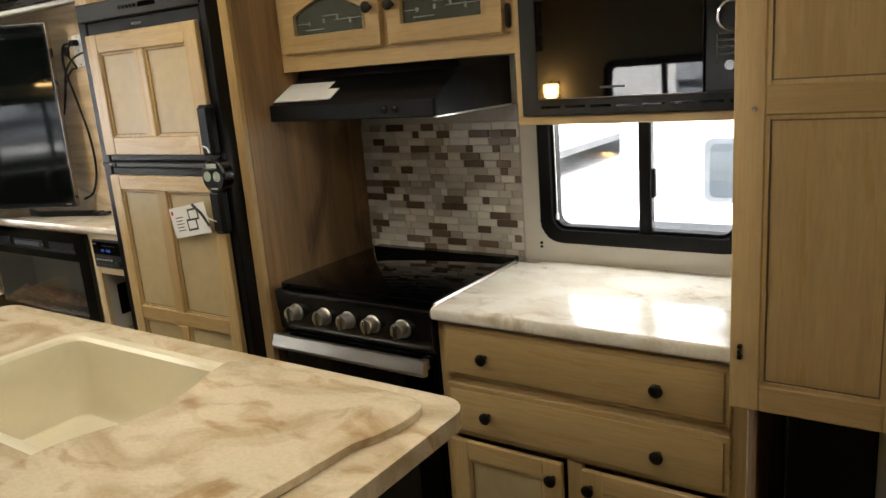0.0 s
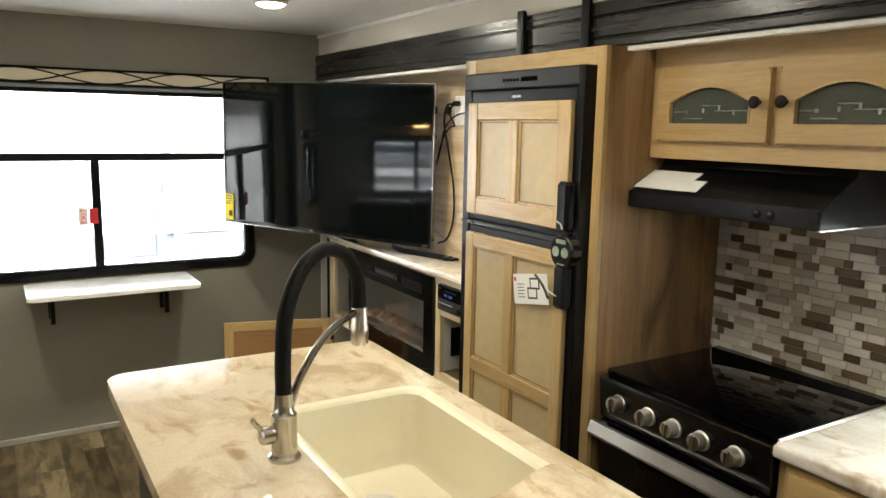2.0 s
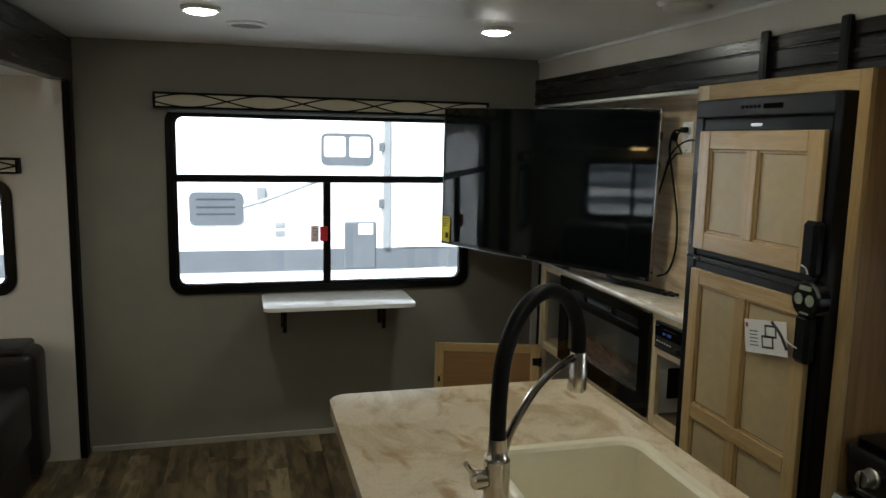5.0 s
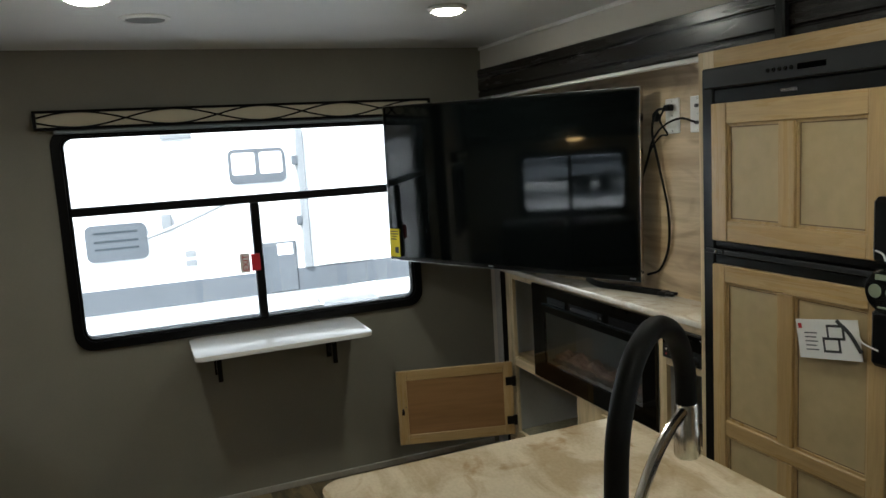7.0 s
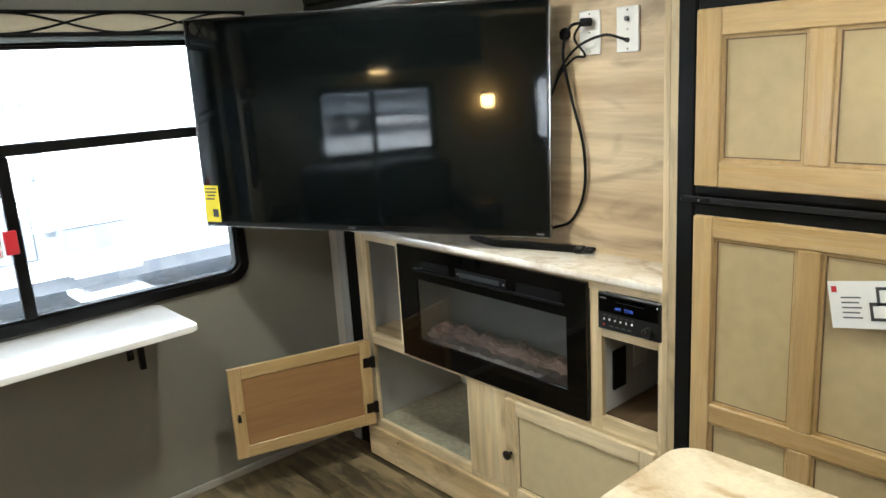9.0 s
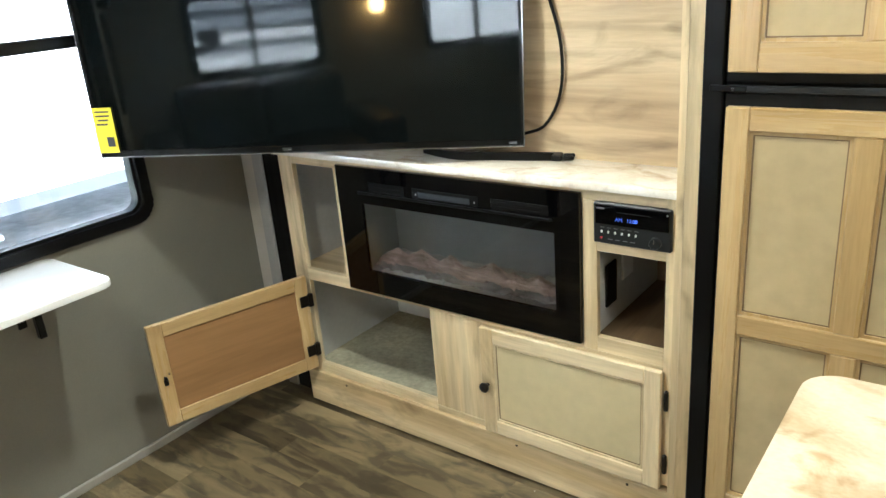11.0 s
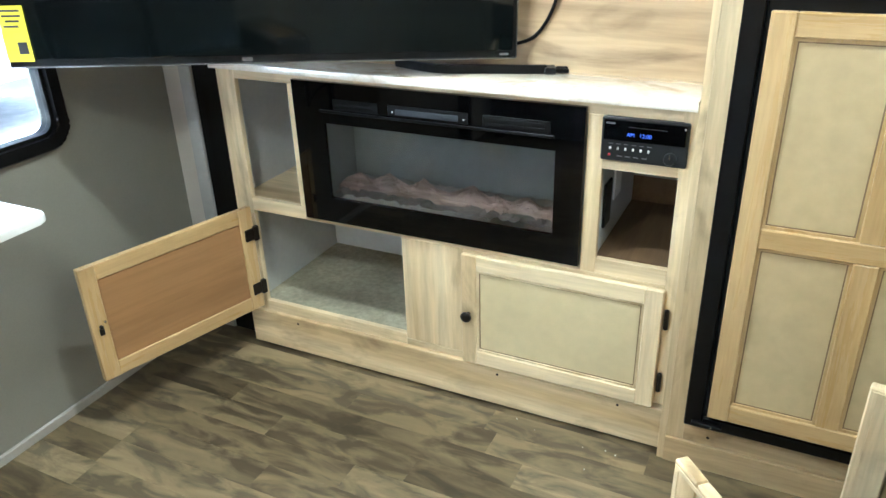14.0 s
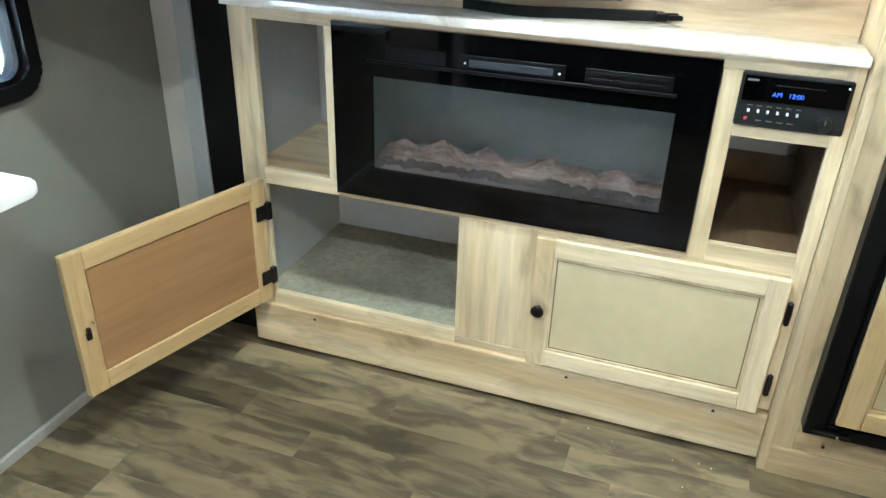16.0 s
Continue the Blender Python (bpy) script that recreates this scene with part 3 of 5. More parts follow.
w1 = window("window_1", "yz", REAR, -0.305, 1.222, 0.762, 1.678, 1, [(-0.268, 1.186, 1.318, 1.354), (0.446, 0.484, 0.799, 1.3175)], "large rear window with rounded black frame and sliding lower half", rim=0.036)
part("latch", B(REAR + 0.009, REAR + 0.022, 0.428, 0.466, 1.02, 1.095, bevel=0.003), M_RED, w1, "red emergency release latch")
exit_label = part("latch_label", B(REAR - 0.010, REAR - 0.007, 0.382, 0.424, 1.012, 1.098), M_WHITE, w1, "white emergency exit label")
part("print", words("EXIT", 0.036, Matrix.Translation((REAR - 0.0066, 0.417, 1.0185)) @ Matrix(((0, 0, 1, 0), (0, -1, 0, 0), (1, 0, 0, 0), (0, 0, 0, 1)))), M_RED, exit_label, "red exit lettering")
window("window_2", "xz", 2.04, -0.868, -0.262, 0.872, 1.290, -1, [(-0.566, -0.530, 0.908, 1.252)], "kitchen sliding window with rounded black frame", radius=0.07)
window("window_3", "yz", -3.79, -1.53, -0.956, 0.80, 1.33, 1, [(-1.26, -1.235, 0.84, 1.29)], "side window of the seating slide-out with black frame")
window("window_4", "xz", -1.66, -3.36, -2.49, 0.85, 1.37, 1, [(-2.965, -2.93, 0.89, 1.33)], "sliding window in the seating slide-out")
window("window_5", "xz", -1.66, -1.77, -0.97, 0.85, 1.37, 1, [(-1.39, -1.355, 0.89, 1.33)], "sliding window in the seating slide-out")
bm = bmesh.new()
box(bm, -0.525, -0.512, 2.010, 2.030, 1.02, 1.10, bevel=0.003)
part("handle", bm, M_BLACK_SATIN, bpy.data.objects["window_2"])


def valance(x0, x1, y0, y1, z0, z1, plane, label):
    """A boxed valance: cream insert behind dark rails and crossing wavy wires."""
    at = ((x0 + x1) / 2, (y0 + y1) / 2, z0)
    v = thing("window_valance", at, label, "valance", "window valances")
    part("insert", B(x0, x1 - 0.012, y0 + 0.008, y1 - 0.008, z0 + 0.008, z1 - 0.008) if plane == "yz" else B(x0 + 0.008, x1 - 0.008, y0, y1 - 0.012, z0 + 0.008, z1 - 0.008), M_CREAMTILE, v, "cream fabric insert")
    part("top_rail", B(x0, x1, y0, y1, z1 - 0.010, z1, bevel=0.002), M_DARKTRIM, v)
    part("bottom_rail", B(x0, x1, y0, y1, z0, z0 + 0.009, bevel=0.002), M_DARKTRIM, v)
    for yy in (y0, y1 - 0.012):
        part("end_rail", B(x0, x1, yy, yy + 0.012, z0 + 0.0091, z1 - 0.0101, bevel=0.002), M_DARKTRIM, v)
    n = (y1 - y0) / 0.362
    for s in (1, -1):
        pts = []
        for k in range(49):
            yy = y0 + 0.010 + (y1 - y0 - 0.020) * k / 48
            pts.append((x1 - 0.008 + s * 0.001, yy, (z0 + z1) / 2 + s * (z1 - z0) * 0.41 * math.sin(math.pi * n * k / 48 + 0.3)))
        part("wavy_wire", tube(bmesh.new(), pts, 0.0036, 6, steps=2), M_DARKTRIM, v)
    return v


rear_valance = valance(REAR + 0.001, REAR + 0.062, -0.350, 1.303, 1.668, 1.742, "yz", "long cream window valance with crossing dark wires above the rear window")
part("shade_rail", B(REAR + 0.020, REAR + 0.046, -0.285, 1.20, 1.650, 1.6665, bevel=0.004), paint("slate_shade_rail", (0.16, 0.19, 0.21), 0.35), rear_valance, "slate grey bottom rail of the rolled shade")
valance(-3.789, -3.735, -1.60, -0.912, 1.357, 1.428, "yz", "cream window valance with crossing dark wires in the slide-out")

# ---- rear wall shelf ----
shelf = thing("wall_shelf", (-3.69, 0.5, 0.735), "white laminate drop shelf on two black brackets below the rear window", "shelf")
part("top", plate(bmesh.new(), round_rect(REAR + 0.001, -3.515, 0.133, 0.862, 0.028), "xy", 0.733, 0.752, bevel=0.004), M_WHITE_SHELF, shelf)
for y in (0.24, 0.742):
    bm = boxes([(REAR + 0.001, REAR + 0.007, y - 0.012, y + 0.012, 0.575, 0.7328), (REAR + 0.007, -3.62, y - 0.012, y + 0.012, 0.727, 0.7328)], bevel=0.001)
    tube(bm, [(REAR + 0.010, y, 0.60), (-3.80, y, 0.66), (-3.65, y, 0.725)], 0.006, 8)
    box(bm, -3.76, -3.74, y - 0.010, y + 0.010, 0.575, 0.727, bevel=0.002)
    part("bracket", bm, M_BLACK_SATIN, shelf, "black folding steel bracket")


# ---- ceiling fittings ----
def downlight(x, y, share):
    d = thing("ceiling_light", (x, y, CEIL - 0.02), "round white recessed ceiling light switched on", "ceiling light", "round ceiling lights")
    part("rim", lathe(bmesh.new(), [(0.066, 0.020), (0.068, 0.014), (0.060, 0.004), (0.052, 0.006), (0.050, 0.0195)], (x, y, CEIL - 0.0205), n=28), M_WHITE, d)
    part("lens", lathe(bmesh.new(), [(0.002, 0.0), (0.030, 0.001), (0.046, 0.006), (0.0495, 0.012)], (x, y, CEIL - 0.0265), n=28), M_LED, d, "glowing warm lens")
    lamp = new("lamp", bpy.data.lights.new("ceiling_lamp", "SPOT"))
    lamp.data.energy, lamp.data.color, lamp.data.shadow_soft_size = LAMP_WATTS * share, (1.0, 0.91, 0.77), 0.05
    lamp.data.spot_size, lamp.data.spot_blend = radians(164), 0.62
    lamp.parent = d
    lamp.matrix_basis = Matrix.Translation((0, 0, -0.016))


# the last two lights, x -0.55 and 0.5, are invented to fill the kitchen end
for x, y, share in ((-2.887, 1.016, 1.0), (-2.80, -0.08, 1.0), (-1.55, 0.95, 0.08), (-0.55, 0.62, 0.17), (0.5, 0.2, 0.15)):
    downlight(x, y, share)
sp = thing("ceiling_speaker", (-3.14, 0.075, CEIL - 0.015), "round grey ceiling loudspeaker grille", "speaker")
part("rim", lathe(bmesh.new(), [(0.078, 0.0149), (0.078, 0.009), (0.066, 0.004), (0.062, 0.008)], (-3.14, 0.075, CEIL - 0.015), n=28), M_WHITE, sp)
part("grille", lathe(bmesh.new(), [(0.004, 0.0045), (0.06, 0.0065), (0.0615, 0.0095)], (-3.14, 0.075, CEIL - 0.015), n=28), paint("speaker_mesh", (0.22, 0.22, 0.22), 0.6, grain=500, bump=0.5), sp)
vt = thing("ceiling_vent", (-2.12, 1.365, CEIL - 0.035), "round white plastic ceiling air vent", "vent")
part("collar", lathe(bmesh.new(), [(0.088, 0.0349), (0.090, 0.028), (0.078, 0.016), (0.074, 0.020)], (-2.12, 1.365, CEIL - 0.035), n=28), M_WHITE, vt)
part("diffuser", lathe(bmesh.new(), [(0.004, 0.0), (0.055, 0.002), (0.070, 0.008), (0.068, 0.021)], (-2.12, 1.365, CEIL - 0.035), n=28), M_WHITE, vt)

sc = thing("wall_sconce", (-2.12, -1.63, 1.13), "warm glowing wall sconce between the side windows", "wall lamp")
part("backplate", B(-2.155, -2.085, -1.659, -1.645, 1.12, 1.26, bevel=0.004), M_BRONZE, sc)
part("shade", lathe(bmesh.new(), [(0.034, 0), (0.046, 0.02), (0.050, 0.085), (0.02, 0.090)], (-2.12, -1.590, 1.15)), M_SCONCE, sc, "glowing amber shade")

# ---- entertainment cabinet ----
EF = 1.548
ent = thing("entertainment_cabinet", (-2.93, 1.63, FLOOR), "pale hickory entertainment cabinet with open cubbies and one open door", "cabinet")
part("end_panel", B(-3.610, -3.594, EF + 0.0195, 1.72, FLOOR, 0.922), M_PALE_V, ent)
part("end_panel", B(-2.268, -2.254, EF + 0.0195, 1.72, FLOOR, 0.922), M_PALE_V, ent)
FR = (EF, EF + 0.019)
for n, r in (("stile", (-3.610, -3.545, *FR, FLOOR + 0.135, 0.922)), ("stile", (-3.360, -3.3345, *FR, 0.521, 0.891)),
             ("stile", (-2.4995, -2.460, *FR, 0.4795, 0.891)), ("stile", (-2.283, -2.252, *FR, 0.125, 0.922)),
             ("stile", (-3.020, -2.827, *FR, 0.140, 0.4785))):
    part(n, B(*r, bevel=0.0015), M_PALE_V, ent)
for r in ((-3.545, -2.283, *FR, 0.8915, 0.922), (-3.545, -3.3345, *FR, 0.479, 0.5205), (-3.334, -2.4999, *FR, 0.479, 0.494), (-2.460, -2.283, *FR, 0.479, 0.521),
          (-2.460, -2.283, *FR, 0.760, 0.785), (-2.827, -2.283, *FR, 0.455, 0.4787), (-3.545, -3.020, *FR, 0.117, 0.1545), (-3.020, -2.827, *FR, 0.117, 0.1395), (-2.827, -2.283, *FR, 0.117, 0.130)):
    part("rail", B(*r, bevel=0.0015), M_PALE_H, ent)
part("kick_board", B(-3.610, -2.252, EF - 0.012, EF + 0.016, FLOOR + 0.009, 0.1165, bevel=0.002), M_PALE_H, ent, "pale hickory kick board with screw holes")
# black strip standing in for the shade in the gap below the kick board
part("toe_strip", B(-3.605, -2.256, EF + 0.010, EF + 0.0155, FLOOR, FLOOR + 0.0088), M_BLACK_SATIN, ent)
for sx in (-3.42, -2.72, -2.37):
    part("screw", lathe(bmesh.new(), [(0.004, 0.0), (0.004, 0.0012)], (sx, EF - 0.0115, 0.098), (0, -1, 0), 10), M_BRONZE, ent)
part("shelf", B(-3.594, -3.352, EF + 0.0195, 2.0, 0.505, 0.521), M_PALE_H, ent)
part("shelf", B(-2.466, -2.268, EF + 0.0195, 1.98, 0.506, 0.5215), M_CUBBY_SHADED, ent, "brown shelf board with the cubby's shade in its colour")
part("cabinet_floor", B(-3.592, -2.84, EF + 0.0195, 2.04, 0.125, 0.140), M_BOARD, ent, "mottled grey-brown board floor")
for r in ((-3.593, -3.589, EF + 0.02, 2.04, 0.1405, 0.504), (-3.589, -2.83, 2.035, 2.045, 0.1405, 0.50), (-2.84, -2.83, EF + 0.02, 2.035, 0.1405, 0.478)):
    part("liner", B(*r), M_LINER, ent)
for r in ((-3.593, -3.589, EF + 0.02, 1.95, 0.5215, 0.92), (-3.352, -3.346, EF + 0.02, 1.95, 0.5215, 0.89), (-3.589, -3.352, 1.94, 1.95, 0.5215, 0.92)):
    part("liner", B(*r), M_LINER, ent)
for r in ((-2.470, -2.464, EF + 0.02, 1.97, 0.522, 0.783), (-2.464, -2.3, 1.96, 1.97, 0.60, 0.783)):
    part("liner", B(*r), M_LINER, ent)
# right side and foot of the back, with shade painted in
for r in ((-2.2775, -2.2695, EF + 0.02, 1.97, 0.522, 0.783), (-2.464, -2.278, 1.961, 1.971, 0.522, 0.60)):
    part("liner", B(*r), M_CUBBY_SHADED, ent)

dr = shaker(ent, "door", -2.826, -2.280, 0.122, 0.4725, EF - 0.0205, stile=0.045, panel_mat=M_PANEL_LIT, frame_mat=M_PALE_V)
part("knob", lathe(bmesh.new(), KNOB, (-2.804, EF - 0.0205, 0.288), (0, -1, 0)), M_BRONZE, dr, "dark bronze knob")
for hz in (0.20, 0.39):
    part("hinge", lathe(bmesh.new(), [(0.002, 0), (0.006, 0.004), (0.0065, 0.030), (0.006, 0.056), (0.002, 0.060)], (-2.270, EF - 0.010, hz - 0.03), (0, 0, 1), 10), M_BRONZE, dr)
# the open door, hinged at its inner end
HINGE = Matrix.Translation(Vector((-3.556, EF - 0.016, 0.148)) - Vector((-2.93, 1.63, FLOOR))) @ Matrix.Rotation(radians(-105.8), 4, "Z")
od = part("open_door", B(0.05, 0.495, 0.0135, 0.0145, 0.05, 0.302), M_DOORBACK, ent, "open maple door showing its brown inner panel", m=HINGE)
for r in ((0, 0.046, 0, 0.019, 0, 0.352), (0.499, 0.545, 0, 0.019, 0, 0.352)):
    part("stile", B(*r, bevel=0.002), M_MAPLE_V, od, local=True)
for r in ((0.046, 0.499, 0.0004, 0.0186, 0, 0.046), (0.046, 0.499, 0.0004, 0.0186, 0.306, 0.352)):
    part("rail", B(*r, bevel=0.002), M_MAPLE_H, od, local=True)
part("panel", B(0.044, 0.501, 0.005, 0.0135, 0.044, 0.308), M_DOORBACK, od, "plain brown back of the panel", local=True)
part("catch", boxes([(0.515, 0.528, 0.0192, 0.026, 0.145, 0.165), (0.517, 0.526, 0.0192, 0.030, 0.166, 0.176)], bevel=0.002), M_BRONZE, od, local=True)
part("strike", lathe(bmesh.new(), [(0.004, 0), (0.003, 0.006)], (0.508, 0.019, 0.182), (0, 1, 0), 10), M_SILVER, od, local=True)
for hz in (0.07, 0.26):
    part("hinge", boxes([(0.004, 0.036, 0.0192, 0.025, hz - 0.018, hz + 0.022), (-0.012, 0.006, 0.015, 0.030, hz - 0.022, hz + 0.026)], bevel=0.002), M_BRONZE, od, "dark bronze wrap hinge", local=True)

et = thing("worktop", (-2.934, 1.62, 0.9225), "pale clouded stone laminate top of the entertainment cabinet", "worktop")
part("slab", plate(bmesh.new(), [(-3.612, 1.527), (-2.256, 1.527), (-2.256, 1.7215), (-3.612, 1.7215)], "xy", 0.9228, 0.942, bevel=0.0015), M_STONE_PALE, et)
part("front_edge", B(-3.612, -2.254, 1.5225, 1.5269, 0.9225, 0.9416, bevel=0.002, seg=2), M_STONE_PALE, et)

# ---- electric fireplace ----
fp = thing("electric_fireplace", (-2.917, 1.60, 0.496), "built-in black glass electric fireplace with resin logs, switched off", "fireplace")
FO, FI = [(-3.333, 0.4955), (-2.501, 0.4955), (-2.501, 0.9085), (-3.333, 0.9085)], [(-3.236, 0.572), (-2.572, 0.572), (-2.572, 0.795), (-3.236, 0.795)]
part("front_glass", ring(bmesh.new(), FO, FI, "xz", EF - 0.014, EF - 0.0015, bevel=0.0), M_FIREGLASS, fp, "glossy black glass surround")
pn = part("window_glass", B(-3.238, -2.570, EF - 0.0125, EF - 0.0095, 0.570, 0.797), M_SMOKE, fp, "smoked viewing glass")
part("firebox", boxes([(-3.249, -2.56, 1.700, 1.712, 0.545, 0.83), (-3.261, -3.2495, EF, 1.712, 0.545, 0.83), (-2.5595, -2.548, EF, 1.712, 0.545, 0.83), (-3.249, -2.56, EF, 1.6995, 0.818, 0.83)]), M_FIREBACK, fp)
bm = bmesh.new()
g = bmesh.ops.create_grid(bm, x_segments=70, y_segments=12, size=0.5)["verts"]
for v in g:
    x, y = v.co.x * 0.680, v.co.y * 0.135
    v.co = Vector((-2.9045 + x, 1.627 + y, 0.586 + y * 0.10 + 0.010 * noise.noise(Vector((x * 55, y * 55, 0))) + 0.006 * noise.noise(Vector((x * 140, y * 140, 3)))))
part("ember_bed", bm, M_EMBER, fp, "grey ember bed")
# the moulded log bank: a low ridge with sharp knuckles, broken by bark and splits
KNUCKLES = [(-3.183, 0.026, 0.050), (-3.084, 0.036, 0.075), (-2.975, 0.037, 0.052), (-2.828, 0.032, 0.068), (-2.751, 0.019, 0.035), (-2.667, 0.024, 0.048), (-2.605, 0.006, 0.050)]
bm = bmesh.new()
for v in bmesh.ops.create_grid(bm, x_segments=170, y_segments=26, size=0.5)["verts"]:
    x, u = -2.9045 + v.co.x * 0.670, v.co.y * 2
    bend = 0.012 * noise.noise(Vector((x * 9, 0, 5)))
    top = max(h * max(0.0, 1 - abs(x - kx + 0.02 * u) / w) ** 1.2 for kx, h, w in KNUCKLES)
    bark = 0.5 - abs(noise.noise(Vector((x * 40 + u * 3, u * 5, 1))))
    split = abs(noise.noise(Vector((x * 16 - u * 2.5, u * 1.5, 7))))
    z = (0.010 + top) * max(0.0, 1 - u * u) ** 0.6 + 0.013 * bark - 0.016 * max(0.0, 0.12 - split) / 0.12
    v.co = Vector((x, 1.617 + bend + u * 0.036, 0.588 + max(z, -0.004)))
part("log_bank", bm, M_LOG, fp, "reddish moulded resin logs")
part("trim_bar", B(-3.005, -2.825, EF - 0.0215, EF - 0.0198, 0.842, 0.858, bevel=0.0008), paint("slate_control_bar", (0.030, 0.035, 0.042), 0.4), fp, "slate grey control bar")
for a, b in ((-3.20, -3.06), (-3.03, -2.80), (-2.76, -2.585)):
    part("vent_recess", B(a, b, EF - 0.0165, EF - 0.0142, 0.836, 0.866, bevel=0.001), M_BLACK_SATIN, fp)
    for k in range(0 if b - a > 0.2 else 3):
        xa, step = a + 0.008 + (b - a - 0.016) * k / 3, (b - a - 0.016) / 3 - 0.006
        for z in (0.8405, 0.853):
            part("vent_slat", B(xa, xa + step, EF - 0.0180, EF - 0.0167, z, z + 0.007, bevel=0.0006), M_BLACK_SATIN, fp)
part("vent_lip", B(-3.245, -2.575, EF - 0.020, EF - 0.0142, 0.826, 0.8335, bevel=0.001), M_BLACK_SATIN, fp)
for x in (-3.016, -2.812):
    part("led", lathe(bmesh.new(), [(0.0024, 0), (0.0015, 0.001)], (x, EF - 0.0166, 0.848), (0, -1, 0), 8), M_WHITE, fp)

# ---- stereo ----
st = thing("stereo", (-2.365, 1.62, 0.786), "black wall stereo with blue clock display", "stereo")
part("body", B(-2.4605, -2.2835, EF + 0.0195, 1.70, 0.7865, 0.8905), M_BLACK_SATIN, st)
part("face", B(-2.463, -2.267, EF - 0.013, EF - 0.001, 0.788, 0.892, bevel=0.003), M_GREYBLACK, st)
part("display_panel", B(-2.457, -2.273, EF - 0.0165, EF - 0.0132, 0.839, 0.887, bevel=0.0015), M_GLASSBLACK, st)
part("disc_slot", B(-2.40, -2.315, EF - 0.0175, EF - 0.0166, 0.872, 0.8735), M_GREYBLACK, st)
FACE = lambda x, z: Matrix.Translation((x, EF - 0.0168, z)) @ Matrix.Rotation(radians(90), 4, "X")
part("clock_digits", words("AM   12:00", 0.0125, FACE(-2.404, 0.851)), M_DISPLAY, st, "blue lit clock digits")
part("maker_mark", B(-2.452, -2.432, EF - 0.0172, EF - 0.0166, 0.877, 0.881), M_GREYINK, st)
for k in range(6):
    part("button", B(-2.442 + 0.0175 * k, -2.4375 + 0.0175 * k, EF - 0.0175, EF - 0.0131, 0.8165, 0.823, bevel=0.001), M_WHITE, st, "small white button")
    part("caption", B(-2.444 + 0.0175 * k, -2.434 + 0.0175 * k, EF - 0.0136, EF - 0.0131, 0.829, 0.831), M_GREYINK, st)
part("power_button", lathe(bmesh.new(), [(0.0034, 0), (0.0028, 0.002)], (-2.442, EF - 0.013, 0.803), (0, -1, 0), 10), M_RED, st, "red power button")
for k in range(4):
    part("caption", B(-2.424 + 0.019 * k, -2.412 + 0.019 * k, EF - 0.0136, EF - 0.0131, 0.800, 0.8025), M_GREYINK, st)
part("volume_knob", lathe(bmesh.new(), [(0.014, 0), (0.0135, 0.012), (0.012, 0.014), (0.003, 0.0145)], (-2.303, EF - 0.013, 0.809), (0, -1, 0)), M_GREYBLACK, st)
part("knob_pointer", B(-2.3045, -2.3015, EF - 0.0285, EF - 0.0274, 0.811, 0.821), M_SILVER, st, "silver pointer line")
part("socket", lathe(bmesh.new(), [(0.0022, 0), (0.001, 0.002)], (-2.276, EF - 0.0166, 0.880), (0, -1, 0), 8), M_WHITE, st)
ol = thing("cubby_outlet", (-2.462, 1.72, 0.62), "white socket plate inside the cubby", "outlet")
part("plate", B(-2.4635, -2.458, 1.70, 1.77, 0.62, 0.735, bevel=0.002), M_WHITE, ol)
part("socket_box", B(-2.4638, -2.456, 1.60, 1.66, 0.58, 0.70, bevel=0.003), M_BLACK_SATIN, ol)

# ---- television on its swing arm ----
TVM = Matrix.Translation((-3.789, 1.057, 1.012)) @ Matrix.Rotation(math.atan2(0.578, 1.036), 4, "Z") @ Matrix.Rotation(radians(1.2), 4, "Y") @ Matrix.Rotation(radians(0.6), 4, "X")
W, H = 1.222, 0.694
tv = thing("television", (0, 0, 0), "large black flat television swung out from the wall", "television", m=TVM)
part("back_shell", plate(plate(bmesh.new(), [(0.002, 0.002), (W - 0.002, 0.002), (W - 0.002, H - 0.002), (0.002, H - 0.002)], "xz", 0.0035, 0.022), [(0.12, 0.05), (W - 0.12, 0.05), (W - 0.12, H - 0.20), (0.12, H - 0.20)], "xz", 0.022, 0.070, bevel=0.015), M_BLACK_SATIN, tv, local=True)
part("screen", B(0.008, W - 0.008, 0.0005, 0.003, 0.016, H - 0.007), M_SCREEN, tv, "glossy dark screen", local=True)
part("bezel", ring(bmesh.new(), [(0, 0), (W, 0), (W, H), (0, H)], [(0.008, 0.016), (W - 0.008, 0.016), (W - 0.008, H - 0.007), (0.008, H - 0.007)], "xz", 0.022, -0.003), M_BLACK, tv, local=True)
part("edge_trim", boxes([(W, W + 0.003, -0.004, 0.020, -0.003, H + 0.003), (-0.001, W, -0.0045, 0.020, -0.004, -0.0002), (-0.003, -0.0002, -0.004, 0.020, -0.003, H + 0.003), (0, W, -0.004, 0.020, H + 0.0002, H + 0.003)]), M_SILVER, tv, "thin silver edge", local=True)
part("maker_mark", B(W / 2 - 0.062, W / 2 - 0.036, -0.0042, -0.003, 0.003, 0.012), M_SILVER, tv, local=True)
part("maker_mark", B(W - 0.04, W - 0.018, -0.0042, -0.003, 0.005, 0.010), M_GREYINK, tv, local=True)
lb = part("energy_label", B(-0.002, 0.058, -0.0052, -0.0045, 0.012, 0.142), M_YELLOW, tv, "yellow energy label", local=True)
for k, (a, b) in enumerate(((0.006, 0.05), (0.006, 0.05), (0.012, 0.044), (0.006, 0.040))):
    part("print", B(a, b, -0.0057, -0.0053, 0.128 - 0.012 * k, 0.133 - 0.012 * k), M_INK, lb, local=True)
part("print", B(0.028, 0.05, -0.0057, -0.0053, 0.030, 0.058), M_INK, lb, local=True)
arm = thing("tv_wall_mount", (-2.98, 1.70, 1.30), "black steel swing arm between wall and television", "mount")
